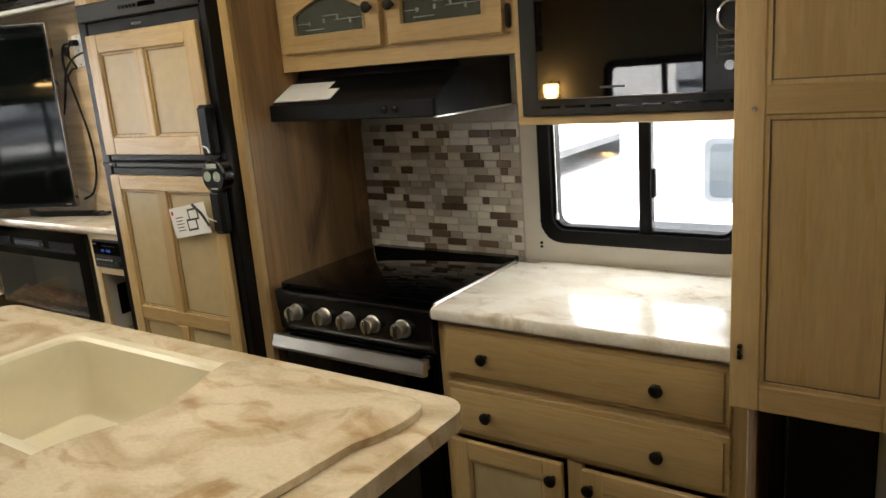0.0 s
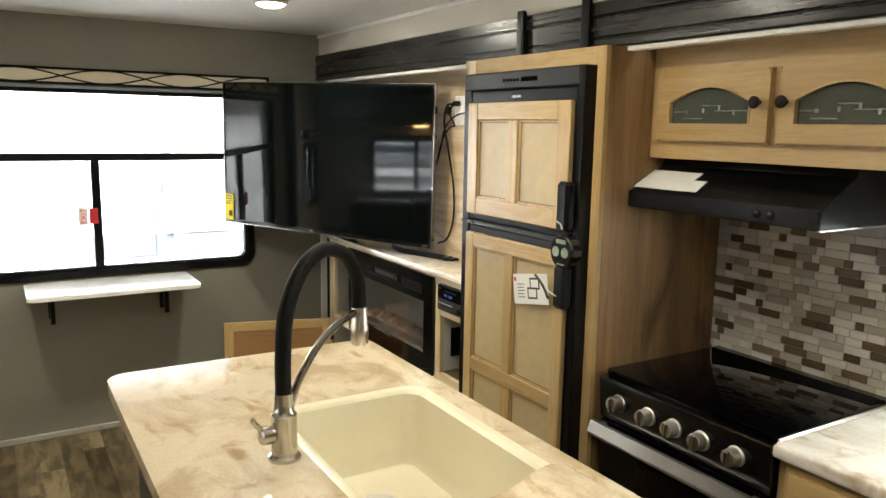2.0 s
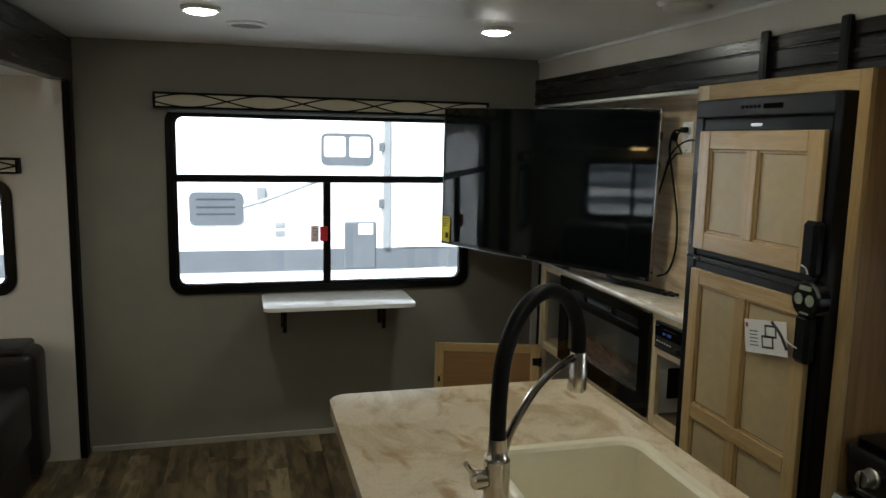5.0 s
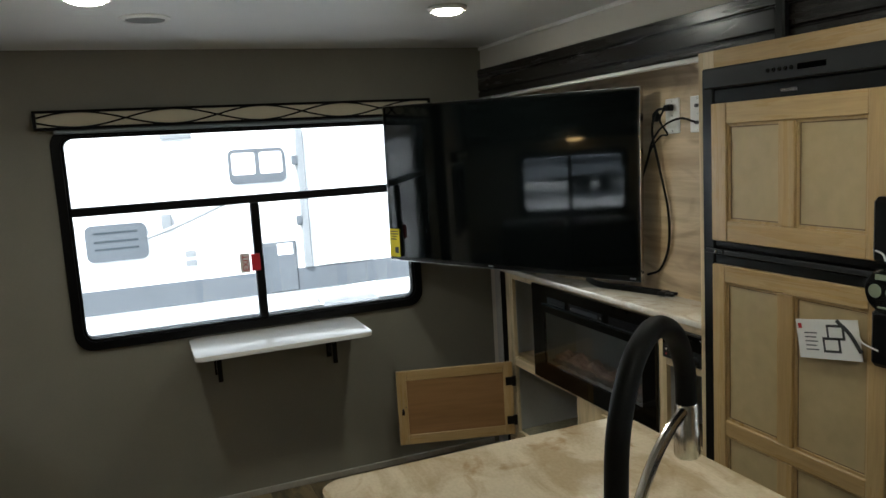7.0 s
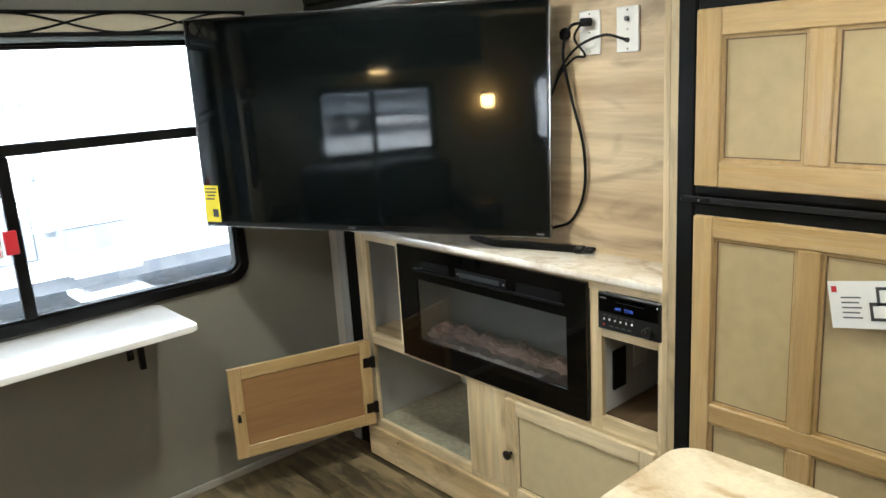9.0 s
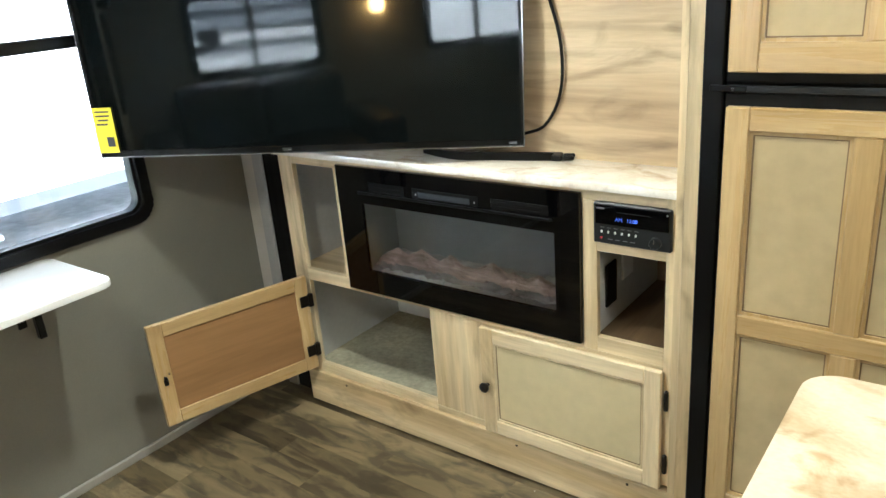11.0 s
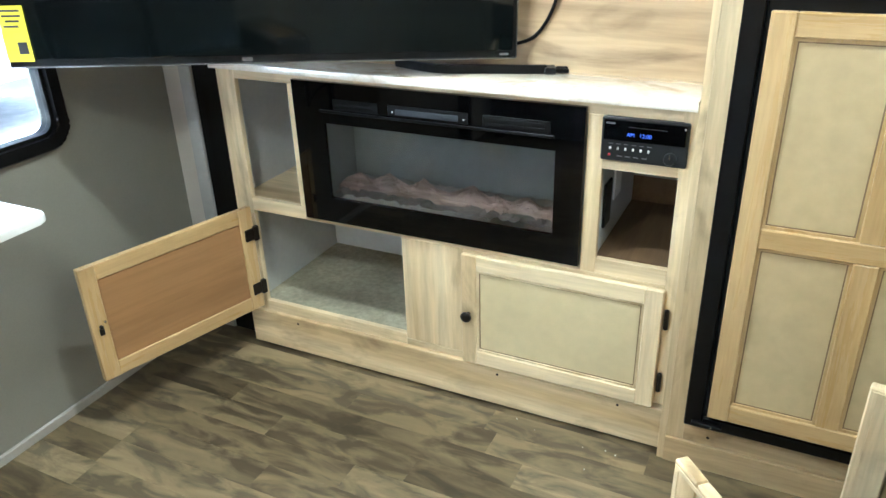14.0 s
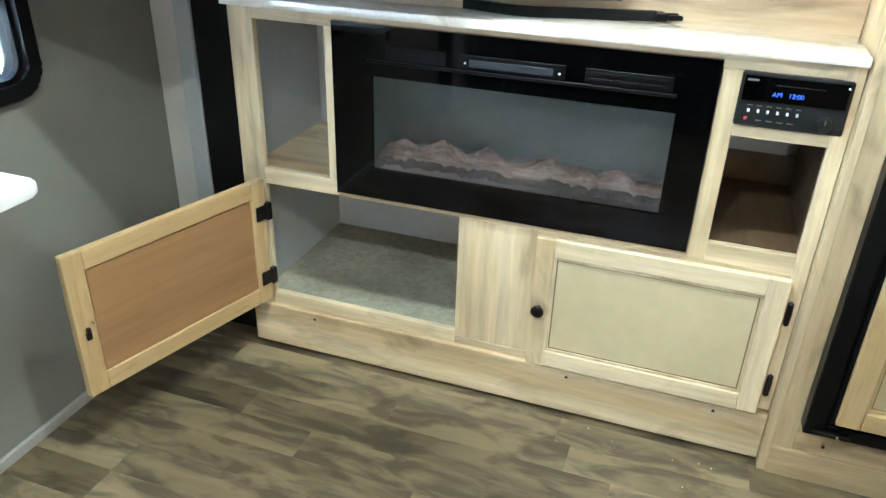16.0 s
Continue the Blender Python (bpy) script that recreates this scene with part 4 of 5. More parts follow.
part("wall_plate", B(-3.06, -2.90, 1.708, 1.7215, 1.22, 1.48, bevel=0.003), M_BLACK_SATIN, arm)
part("arm", tube(bmesh.new(), [(-2.98, 1.705, 1.35), (-3.05, 1.60, 1.35), (-3.16, 1.49, 1.35)], 0.016, 10), M_BLACK_SATIN, arm)

# ---- wall sockets and cables behind the television ----
def socket_plate(x, label, jack):
    o = thing("wall_outlet", (x, 1.72, 1.513), label, "outlet", "white wall sockets")
    part("plate", B(x - 0.036, x + 0.036, 1.716, 1.7219, 1.513, 1.632, bevel=0.0025), M_WHITE, o)
    for z in (1.545, 1.600):
        if jack:
            part("jack", lathe(bmesh.new(), [(0.007, 0), (0.006, 0.008)], (x, 1.716, z), (0, -1, 0), 10), M_GREYINK, o)
        else:
            part("socket", B(x - 0.017, x + 0.017, 1.7145, 1.7165, z - 0.014, z + 0.014, bevel=0.001), M_PAPER, o)
    for z in (1.522, 1.573, 1.623):
        part("screw", lathe(bmesh.new(), [(0.003, 0), (0.002, 0.001)], (x, 1.716, z), (0, -1, 0), 8), M_SILVER, o)


socket_plate(-2.615, "white double power socket with a black plug in it", False)
socket_plate(-2.490, "white aerial and cable socket plate", True)
part("plug", B(-2.632, -2.600, 1.690, 1.7144, 1.590, 1.612, bevel=0.004), M_BLACK_SATIN, bpy.data.objects["wall_outlet"], "black plug")
for pts, r in (([(-2.618, 1.690, 1.600), (-2.655, 1.680, 1.590), (-2.690, 1.690, 1.52), (-2.675, 1.705, 1.40), (-2.635, 1.708, 1.25), (-2.640, 1.712, 1.12), (-2.69, 1.714, 1.03), (-2.76, 1.712, 1.00)], 0.0045),
               ([(-2.490, 1.706, 1.547), (-2.55, 1.695, 1.562), (-2.63, 1.690, 1.540), (-2.69, 1.690, 1.49), (-2.74, 1.705, 1.42), (-2.78, 1.712, 1.36)], 0.0038),
               ([(-2.625, 1.690, 1.598), (-2.648, 1.690, 1.56), (-2.615, 1.695, 1.512), (-2.66, 1.70, 1.505), (-2.72, 1.70, 1.45), (-2.78, 1.706, 1.34)], 0.0035)):
    solid("power_cable", tube(bmesh.new(), pts, r, 8), M_BLACK_RUBBER, "loose black cable hanging from the wall socket", "cable", "television cables")
jk = thing("cable_grommet", (-2.705, 1.714, 1.55), "round black cable grommet on the panel wall", "grommet")
part("ring", lathe(bmesh.new(), [(0.019, 0), (0.018, 0.006), (0.010, 0.007)], (-2.705, 1.7219, 1.575), (0, -1, 0)), M_BLACK_SATIN, jk)

# ---- strap left on the worktop ----
sp2 = thing("luggage_strap", (-2.74, 1.65, 0.942), "black webbing strap with a buckle lying on the worktop", "strap")
bm = bmesh.new()
line = smooth_line([(-3.06, 1.640, 0.9424), (-2.97, 1.612, 0.9424), (-2.90, 1.606, 0.9424), (-2.82, 1.632, 0.9424), (-2.72, 1.660, 0.9424), (-2.650, 1.684, 0.9424)], 6)
prev = None
for p in line:
    a, b, c, d = (bm.verts.new(p + Vector((0.003 * s, -0.006 * s, 0.021 * u))) for s, u in ((-1, 0), (1, 0), (1, 1), (-1, 1)))
    if prev:
        for i in range(4):
            q = (a, b, c, d)
            bm.faces.new((prev[i], prev[(i + 1) % 4], q[(i + 1) % 4], q[i]))
    prev = (a, b, c, d)
part("webbing", bm, M_BLACK_RUBBER, sp2)
BK = Matrix.Translation((-2.655, 1.684, 0.9425)) @ Matrix.Rotation(radians(22), 4, "Z")
for nm, r in (("buckle_body", (0, 0.028, -0.021, 0.021, 0.001, 0.017)), ("buckle_prong", (0.028, 0.060, -0.019, -0.009, 0.003, 0.014)), ("buckle_prong", (0.028, 0.060, 0.009, 0.019, 0.003, 0.014)), ("buckle_prong", (0.028, 0.054, -0.004, 0.004, 0.003, 0.014))):
    bm = B(*r, bevel=0.003)
    bm.transform(BK)
    part(nm, bm, M_BLACK_SATIN, sp2)

# ---- refrigerator and its surround ----
M_SAGE = paint("sage_sticker", (0.24, 0.28, 0.20), 0.5)
CF = 1.512
fc = thing("refrigerator_cabinet", (-1.90, 1.78, FLOOR), "tall hickory surround built round the refrigerator", "cabinet")
part("side_panel", B(-2.250, -2.234, CF, 2.055, FLOOR, 1.735), M_PALE_V, fc)
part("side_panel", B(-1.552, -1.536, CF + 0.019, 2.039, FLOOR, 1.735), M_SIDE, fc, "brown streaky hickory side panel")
part("stile", B(-2.234, -2.190, CF, CF + 0.019, 0.0597, 1.735, bevel=0.0015), M_PALE_V, fc)
part("stile", B(-1.572, -1.536, CF, CF + 0.0185, 0.0595, 1.735, bevel=0.0015), M_MAPLE_V, fc)
part("rail", B(-2.190, -1.572, CF, CF + 0.019, 1.684, 1.735, bevel=0.0015), M_MAPLE_H, fc)
part("rail", B(-2.190, -1.572, CF + 0.001, CF + 0.019, 0.060, 0.1415, bevel=0.0015), M_PALE_H, fc)
part("kick_board", B(-2.234, -1.556, CF - 0.006, CF + 0.012, FLOOR, 0.0595, bevel=0.0015), M_PALE_H, fc)
part("screw", lathe(bmesh.new(), [(0.004, 0.0), (0.004, 0.0012)], (-2.13, CF + 0.001, 0.085), (0, -1, 0), 10), M_BRONZE, fc)

RF = CF - 0.022
rf = thing("refrigerator", (-1.89, 1.75, 0.112), "black trailer refrigerator with maple door panels", "refrigerator")
part("case", B(-2.19, -1.580, CF + 0.02, 2.02, 0.15, 1.68), M_BLACK_SATIN, rf)
part("frame", boxes([(-2.190, -2.148, RF - 0.020, CF + 0.019, 0.142, 1.6835), (-1.600, -1.572, RF - 0.020, CF + 0.019, 0.142, 1.6835), (-2.148, -1.600, RF - 0.018, CF + 0.019, 0.142, 0.176), (-2.148, -1.600, RF - 0.004, CF + 0.019, 1.176, 1.206)], bevel=0.003), M_BLACK_SATIN, rf)
part("vent_panel", B(-2.184, -1.590, RF - 0.024, CF + 0.019, 1.628, 1.6835, bevel=0.004), M_GREYBLACK, rf, "charcoal control panel")
for k in range(5):
    part("button", lathe(bmesh.new(), [(0.006, 0), (0.005, 0.003)], (-1.95 + 0.018 * k, RF - 0.024, 1.655), (0, -1, 0), 10), M_BLACK, rf)
part("display", B(-1.86, -1.78, RF - 0.0255, RF - 0.0241, 1.648, 1.662), M_GLASSBLACK, rf)
for z0, z1 in ((0.178, 1.174), (1.192, 1.626)):
    d = part("door", boxes([(-2.146, -1.602, RF - 0.0175, CF + 0.012, z0, z1)], bevel=0.004), M_BLACK_SATIN, rf, "black insulated door")
    if z1 < 1.3:
        a, b = z0 + 0.015, z1 - 0.025
        shaker(rf, "door_panel", -2.137, -1.606, a, b, RF - 0.0375, thick=0.0195, stile=0.047, cross_x=((-1.906, -1.858),), cross_z=((0.660, 0.706),), recess=0.011)
    else:
        part("maker_mark", B(-1.915, -1.865, RF - 0.0195, RF - 0.0177, 1.600, 1.608), M_SILVER, d)
        shaker(rf, "door_panel", -2.137, -1.606, 1.215, 1.587, RF - 0.0375, thick=0.0195, stile=0.056, cross_x=((-1.904, -1.855),), recess=0.011)
part("divider", B(-2.150, -1.598, RF - 0.030, RF - 0.0245, 1.1765, 1.1895, bevel=0.002), M_GREYBLACK, rf)
for z in (1.183, 0.160):
    part("hinge", boxes([(-2.172, -2.10, RF - 0.034, RF - 0.0205, z - 0.006, z + 0.006)], bevel=0.002), M_BLACK_SATIN, rf)
    part("hinge_pin", lathe(bmesh.new(), [(0.004, 0), (0.003, 0.003)], (-2.125, RF - 0.034, z), (0, -1, 0), 8), M_SILVER, rf)
for z0, z1 in ((1.213, 1.357), (0.985, 1.114)):
    part("handle", B(-1.637, -1.584, RF - 0.056, RF - 0.0205, z0, z1, bevel=0.010), M_BLACK_SATIN, rf, "black moulded door handle")
part("latch_wheel", lathe(bmesh.new(), [(0.050, 0), (0.050, 0.030), (0.045, 0.036), (0.003, 0.036)], (-1.602, RF - 0.0205, 1.155), (0, -1, 0), 28), M_BLACK, rf, "round black travel latch")
for dx in (-0.021, 0.019):
    part("latch_dial", lathe(bmesh.new(), [(0.015, 0), (0.0145, 0.002), (0.012, 0.0022)], (-1.602 + dx, RF - 0.0567, 1.155), (0, -1, 0), 18), M_SAGE, rf, "sage green round sticker")
for r in ((-1.622, -1.580, RF - 0.0585, RF - 0.0567, 1.180, 1.192), (-1.615, -1.585, RF - 0.0585, RF - 0.0567, 1.118, 1.122)):
    part("latch_tab", B(*r), M_SAGE, rf)
part("cable_tie", tube(bmesh.new(), [(-1.640, RF - 0.040, 1.240), (-1.62, RF - 0.058, 1.242), (-1.605, RF - 0.058, 1.236), (-1.598, RF - 0.058, 1.222)], 0.0022, 6), M_WHITE, rf)

lf = thing("leaflet", (-1.77, RF - 0.05, 0.965), "white printed leaflet taped to the refrigerator door", "leaflet")
LM = Matrix.Translation((-1.841, RF - 0.046, 1.049)) @ Matrix.Rotation(radians(-10), 4, "Y")
def leaf(name, r, mat):
    b = B(*r)
    b.transform(LM)
    part(name, b, mat, lf)
leaf("sheet", (0, 0.172, -0.0012, 0, -0.094, 0), M_PAPER)
leaf("print", (0.006, 0.016, -0.0018, -0.0013, -0.022, -0.010), M_RED)
for k in range(5):
    leaf("print", (0.022, 0.058 - 0.004 * (k % 2), -0.0018, -0.0013, -0.034 - 0.010 * k, -0.031 - 0.010 * k), M_GREYINK)
for a, c in ((0.072, -0.078), (0.086, -0.048)):
    leaf("print", (a, a + 0.048, -0.0019, -0.0014, c, c + 0.036), M_INK)
    leaf("print", (a + 0.006, a + 0.042, -0.0024, -0.002, c + 0.006, c + 0.030), M_PAPER)
b = tube(bmesh.new(), [(0.118, -0.002, -0.002), (0.150, -0.002, -0.034), (0.172, -0.002, -0.074)], 0.0045, 6)
b.transform(LM)
part("print", b, M_INK, lf)

part("tie", tube(bmesh.new(), [(-1.668, RF - 0.050, 1.048), (-1.655, RF - 0.054, 1.034), (-1.640, RF - 0.058, 1.030), (-1.612, RF - 0.0585, 1.024)], 0.002, 6), M_WHITE, lf)

# ---- range ----
rg = thing("gas_range", (-1.225, 1.78, FLOOR), "black trailer range with glass cover and steel-knob controls", "stove")
part("body", B(-1.512, -0.948, 1.552, 2.02, FLOOR + 0.05, 0.800), M_BLACK_SATIN, rg)
part("cover", plate(bmesh.new(), round_rect(-1.510, -0.948, 1.548, 1.995, 0.012), "xy", 0.8003, 0.8165, bevel=0.003), M_GLASSBLACK, rg, "black glass stove-top cover")
part("side_trim", B(-0.9475, -0.9395, 1.548, 1.995, 0.8003, 0.815, bevel=0.002), M_STEEL, rg)
part("hinge_strip", B(-1.505, -0.95, 1.9955, 2.03, 0.8003, 0.822, bevel=0.003), M_BLACK, rg)
part("control_panel", plate(bmesh.new(), [(1.538, 0.676), (1.551, 0.676), (1.551, 0.799), (1.530, 0.799), (1.526, 0.790)], "yz", -1.512, -0.948), M_BLACK, rg)
for x in (-1.433, -1.322, -1.232, -1.143, -1.040):
    k = part("knob", lathe(bmesh.new(), [(0.026, 0), (0.026, 0.006), (0.0225, 0.010), (0.021, 0.032), (0.019, 0.036), (0.004, 0.0365)], (x, 1.533, 0.738), (0, -1, 0.06), 24), M_STEEL, rg, "brushed steel burner knob")
    part("grip", B(x - 0.0055, x + 0.0055, 1.489, 1.500, 0.720, 0.759, bevel=0.002), M_CHROME, k)
    part("marking", B(x + 0.028, x + 0.034, 1.5305, 1.533, 0.764, 0.770), M_PAPER, k)
od2 = part("oven_door", B(-1.508, -0.952, 1.535, 1.5515, 0.20, 0.670, bevel=0.003), M_GLASSBLACK, rg, "black glass oven door")
part("handle", plate(bmesh.new(), [(1.488, 0.636), (1.499, 0.668), (1.512, 0.668), (1.512, 0.624), (1.496, 0.624)], "yz", -1.515, -0.955, bevel=0.002, seg=1), M_STEEL, rg, "stainless oven door handle")
for x in (-1.50, -0.985):
    part("handle_bracket", B(x, x + 0.022, 1.512, 1.535, 0.634, 0.662, bevel=0.002), M_STEEL, rg)
part("drawer", B(-1.508, -0.952, 1.537, 1.5515, 0.035, 0.19, bevel=0.003), M_BLACK, rg)

# ---- kitchen base cabinet and top ----
BF = 1.552
kb = thing("kitchen_cabinet", (-0.55, 1.78, FLOOR), "maple base cabinet with two wide drawers over two doors", "cabinet")
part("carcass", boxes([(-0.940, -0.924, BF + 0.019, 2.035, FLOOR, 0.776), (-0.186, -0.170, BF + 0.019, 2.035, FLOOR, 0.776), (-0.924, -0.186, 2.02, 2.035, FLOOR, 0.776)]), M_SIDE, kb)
for r in ((-0.940, -0.905, BF, BF + 0.0185, FLOOR + 0.06, 0.776), (-0.205, -0.170, BF, BF + 0.0185, FLOOR + 0.06, 0.776), (-0.585, -0.545, BF, BF + 0.0185, 0.08, 0.452)):
    part("stile", B(*r, bevel=0.001), M_MAPLE_V, kb)
for r in ((-0.905, -0.205, BF, BF + 0.0185, 0.755, 0.776), (-0.905, -0.205, BF, BF + 0.0185, 0.600, 0.632), (-0.905, -0.205, BF, BF + 0.0185, 0.4525, 0.468), (-0.905, -0.205, BF, BF + 0.0185, 0.042, 0.079)):
    part("rail", B(*r, bevel=0.001), M_MAPLE_H, kb)
part("kick_board", B(-0.940, -0.170, BF + 0.03, BF + 0.045, FLOOR, 0.045), M_SIDE, kb)
for z0, z1, kz in ((0.626, 0.765, 0.695), (0.464, 0.605, 0.535)):
    bm = bmesh.new()
    box(bm, -0.917, -0.200, BF - 0.012, BF - 0.0005, z0, z1, bevel=0.002)
    dw = part("drawer_front", bm, M_MAPLE_H, kb, "maple drawer front with bevelled edge")
    part("drawer_face", plate(bmesh.new(), [(-0.905, z0 + 0.012), (-0.212, z0 + 0.012), (-0.212, z1 - 0.012), (-0.905, z1 - 0.012)], "xz", BF - 0.0125, BF - 0.020, bevel=0.004), M_MAPLE_H, dw)
    for kx in (-0.790, -0.350):
        part("knob", lathe(bmesh.new(), KNOB, (kx, BF - 0.020, kz), (0, -1, 0)), M_BRONZE, dw, "dark bronze knob")
for x0, x1, kx in ((-0.915, -0.592, -0.615), (-0.540, -0.200, -0.517)):
    d = shaker(kb, "door", x0, x1, 0.065, 0.446, BF - 0.0195, stile=0.052)
    part("knob", lathe(bmesh.new(), KNOB, (kx, BF - 0.0195, 0.405), (0, -1, 0)), M_BRONZE, d, "dark bronze knob")
kt = thing("worktop", (-0.52, 1.78, 0.7765), "pale clouded stone laminate kitchen worktop beside the range", "worktop")
part("slab", plate(bmesh.new(), [(-0.938, 1.520), (-0.102, 1.520), (-0.102, 2.0385), (-0.938, 2.0385)], "xy", 0.7765, 0.814, bevel=0.011, seg=3), M_STONE_PALE, kt)
part("end_edge", B(-0.9395, -0.9381, 1.534, 2.02, 0.780, 0.811), M_STONE_PALE, kt)
sc2 = thing("shade_cord", (-0.812, 2.028, 0.945), "thin white shade cord hanging in the kitchen window", "cord")
part("cord", tube(bmesh.new(), [(-0.815, 2.030, 1.262), (-0.813, 2.029, 1.10), (-0.812, 2.028, 0.962)], 0.0016, 6), M_WHITE, sc2)
part("toggle", lathe(bmesh.new(), [(0.002, 0), (0.0055, 0.004), (0.004, 0.018), (0.002, 0.022)], (-0.812, 2.028, 0.942), n=10), M_WHITE, sc2)
hole = thing("wall_screw_cap", (-0.873, 2.036, 0.853), "small dark screw cover on the kitchen wall", "cover")
part("cap", boxes([(-0.877, -0.869, 2.034, 2.0399, 0.862, 0.870), (-0.877, -0.869, 2.034, 2.0399, 0.850, 0.858)], bevel=0.001), M_BRONZE, hole)

# ---- upper cabinet with arched glass doors ----
UF = 1.70
uc = thing("upper_cabinet", (-1.11, 1.87, 1.43), "maple upper cabinet with two arched glass doors", "cabinet")
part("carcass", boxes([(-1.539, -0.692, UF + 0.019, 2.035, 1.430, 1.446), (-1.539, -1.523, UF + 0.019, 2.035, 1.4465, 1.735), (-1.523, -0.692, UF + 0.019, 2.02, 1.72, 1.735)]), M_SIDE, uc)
part("liner", boxes([(-1.523, -0.692, 2.02, 2.035, 1.4465, 1.72), (-1.523, -1.519, UF + 0.02, 2.02, 1.4465, 1.72), (-1.519, -0.70, UF + 0.02, 2.02, 1.4465, 1.450)]), M_LINER, uc)
for r in ((-1.539, -1.500, UF, UF + 0.0185, 1.4785, 1.735), (-0.795, -0.692, UF, UF + 0.0185, 1.4785, 1.735), (-1.150, -1.108, UF, UF + 0.0185, 1.4785, 1.6498)):
    part("stile", B(*r, bevel=0.001), M_MAPLE_V, uc)
part("rail", B(-1.539, -0.692, UF, UF + 0.0185, 1.428, 1.478, bevel=0.001), M_MAPLE_H, uc)
part("rail", B(-1.500, -0.795, UF, UF + 0.0185, 1.650, 1.735, bevel=0.001), M_MAPLE_H, uc)
for x0, x1, kx, hx in ((-1.499, -1.142, -1.168, None), (-1.117, -0.771, -1.094, -0.760)):
    z0, z1 = 1.476, 1.662
    arch = [(x0 + 0.048, z0 + 0.050), (x1 - 0.054, z0 + 0.050)]
    for k in range(11):
        t = k / 10
        arch.append((x1 - 0.054 - (x1 - x0 - 0.102) * t, z0 + 0.097 + 0.047 * math.sin(math.pi * (0.06 + 0.88 * t))))
    outer = [(x0, z0), (x1, z0), (x1, z1), (x0, z1)]
    d = part("door", ring(bmesh.new(), outer, arch, "xz", UF - 0.001, UF - 0.020, bevel=0.005), M_MAPLE_H, uc, "maple door with arched opening")
    c = ((x0 + x1) / 2, z0 + 0.088)
    big = [(c[0] + (p[0] - c[0]) * 1.035, c[1] + (p[1] - c[1]) * 1.09) for p in arch]
    part("arch_moulding", ring(bmesh.new(), big, arch, "xz", UF - 0.0205, UF - 0.024), M_MAPLE_V, d)
    gl = part("glass", plate(bmesh.new(), big, "xz", UF - 0.010, UF - 0.006), M_LEADED, d, "smoky leaded cabinet glass")
    gl.visible_shadow = False
    w = x1 - x0 - 0.102
    for a, b, h in ((0.02, 0.22, 0.030), (0.40, 0.60, 0.046), (0.56, 0.98, 0.032), (0.14, 0.40, 0.012)):
        part("came", B(x0 + 0.048 + w * a, x0 + 0.048 + w * b, UF - 0.0115, UF - 0.0102, z0 + 0.050 + h, z0 + 0.0522 + h), M_CAME, gl, "pale lead strip")
    for a, h0, h1 in ((0.40, 0.028, 0.040), (0.60, 0.034, 0.048), (0.78, 0.022, 0.036), (0.18, 0.026, 0.036)):
        part("came", B(x0 + 0.048 + w * a, x0 + 0.055 + w * a, UF - 0.0118, UF - 0.0102, z0 + 0.050 + h0, z0 + 0.050 + h1), M_CAME, gl, "pale lead strip")
    part("knob", lathe(bmesh.new(), KNOB, (kx, UF - 0.020, 1.578), (0, -1, 0)), M_BRONZE, d, "dark bronze knob")
    if hx:
        for hz in (1.518, 1.628):
            part("hinge", lathe(bmesh.new(), [(0.002, 0), (0.0065, 0.004), (0.007, 0.030), (0.0065, 0.054), (0.002, 0.058)], (hx, UF - 0.008, hz - 0.03), (0, 0, 1), 10), M_BRONZE, d)

# ---- range hood ----
hood = thing("range_hood", (-1.24, 1.83, 1.29), "black under-cabinet range hood", "range hood")
prof = [(1.632, 1.290), (2.032, 1.290), (2.032, 1.427), (1.76, 1.427), (1.755, 1.405), (1.640, 1.340), (1.632, 1.334)]
part("canopy", plate(bmesh.new(), prof, "yz", -1.537, -0.948), M_BLACK_SATIN, hood)
part("front_lip", B(-1.5375, -0.9475, 1.622, 1.6315, 1.288, 1.336, bevel=0.003), M_BLACK_SATIN, hood)
part("under_rim", boxes([(-0.957, -0.948, 1.632, 2.03, 1.2845, 1.2895)], bevel=0.001), M_STEEL, hood)
for x in (-1.105, -1.068):
    part("switch", lathe(bmesh.new(), [(0.010, 0), (0.009, 0.005), (0.004, 0.008)], (x, 1.622, 1.311), (0, -1, 0), 14), M_BLACK, hood)
bk = thing("manuals", (-1.44, 1.68, 1.36), "white paper manuals lying on the range hood", "papers")
HS = math.atan2(0.065, 0.115)
for k, (x0, x1, a, b) in enumerate(((-1.535, -1.36, 0.004, 0.098), (-1.52, -1.31, 0.002, 0.055))):
    bm = B(x0, x1, a, b, 0.001 + 0.003 * k, 0.0035 + 0.003 * k)
    bm.transform(Matrix.Translation((0, 1.640, 1.3405)) @ Matrix.Rotation(HS, 4, "X"))
    part("booklet", bm, M_PAPER, bk)
setting("trim_backsplash", B(-1.535, -0.93, 2.034, 2.0399, 1.236, 1.289, bevel=0.001), paint("grey_hood_trim", (0.34, 0.33, 0.31), 0.5), "grey trim strip between hood and tiles")

# ---- microwave ----
mc = thing("microwave_cabinet", (-0.40, 1.81, 1.264), "maple cabinet framing the microwave", "cabinet")
part("carcass", boxes([(-0.691, -0.673, 1.592, 2.035, 1.284, 1.735), (-0.120, -0.102, 1.592, 2.035, 1.284, 1.735), (-0.673, -0.120, 1.61, 2.035, 1.72, 1.735)]), M_MAPLE_V, mc)
part("bottom_rail", B(-0.691, -0.102, 1.590, 2.035, 1.264, 1.2835, bevel=0.0015), M_MAPLE_H, mc)
mw = thing("microwave", (-0.40, 1.78, 1.2845), "built-in black microwave with glossy door", "microwave")
part("case", B(-0.670, -0.123, 1.600, 1.98, 1.2845, 1.66), M_BLACK_SATIN, mw)
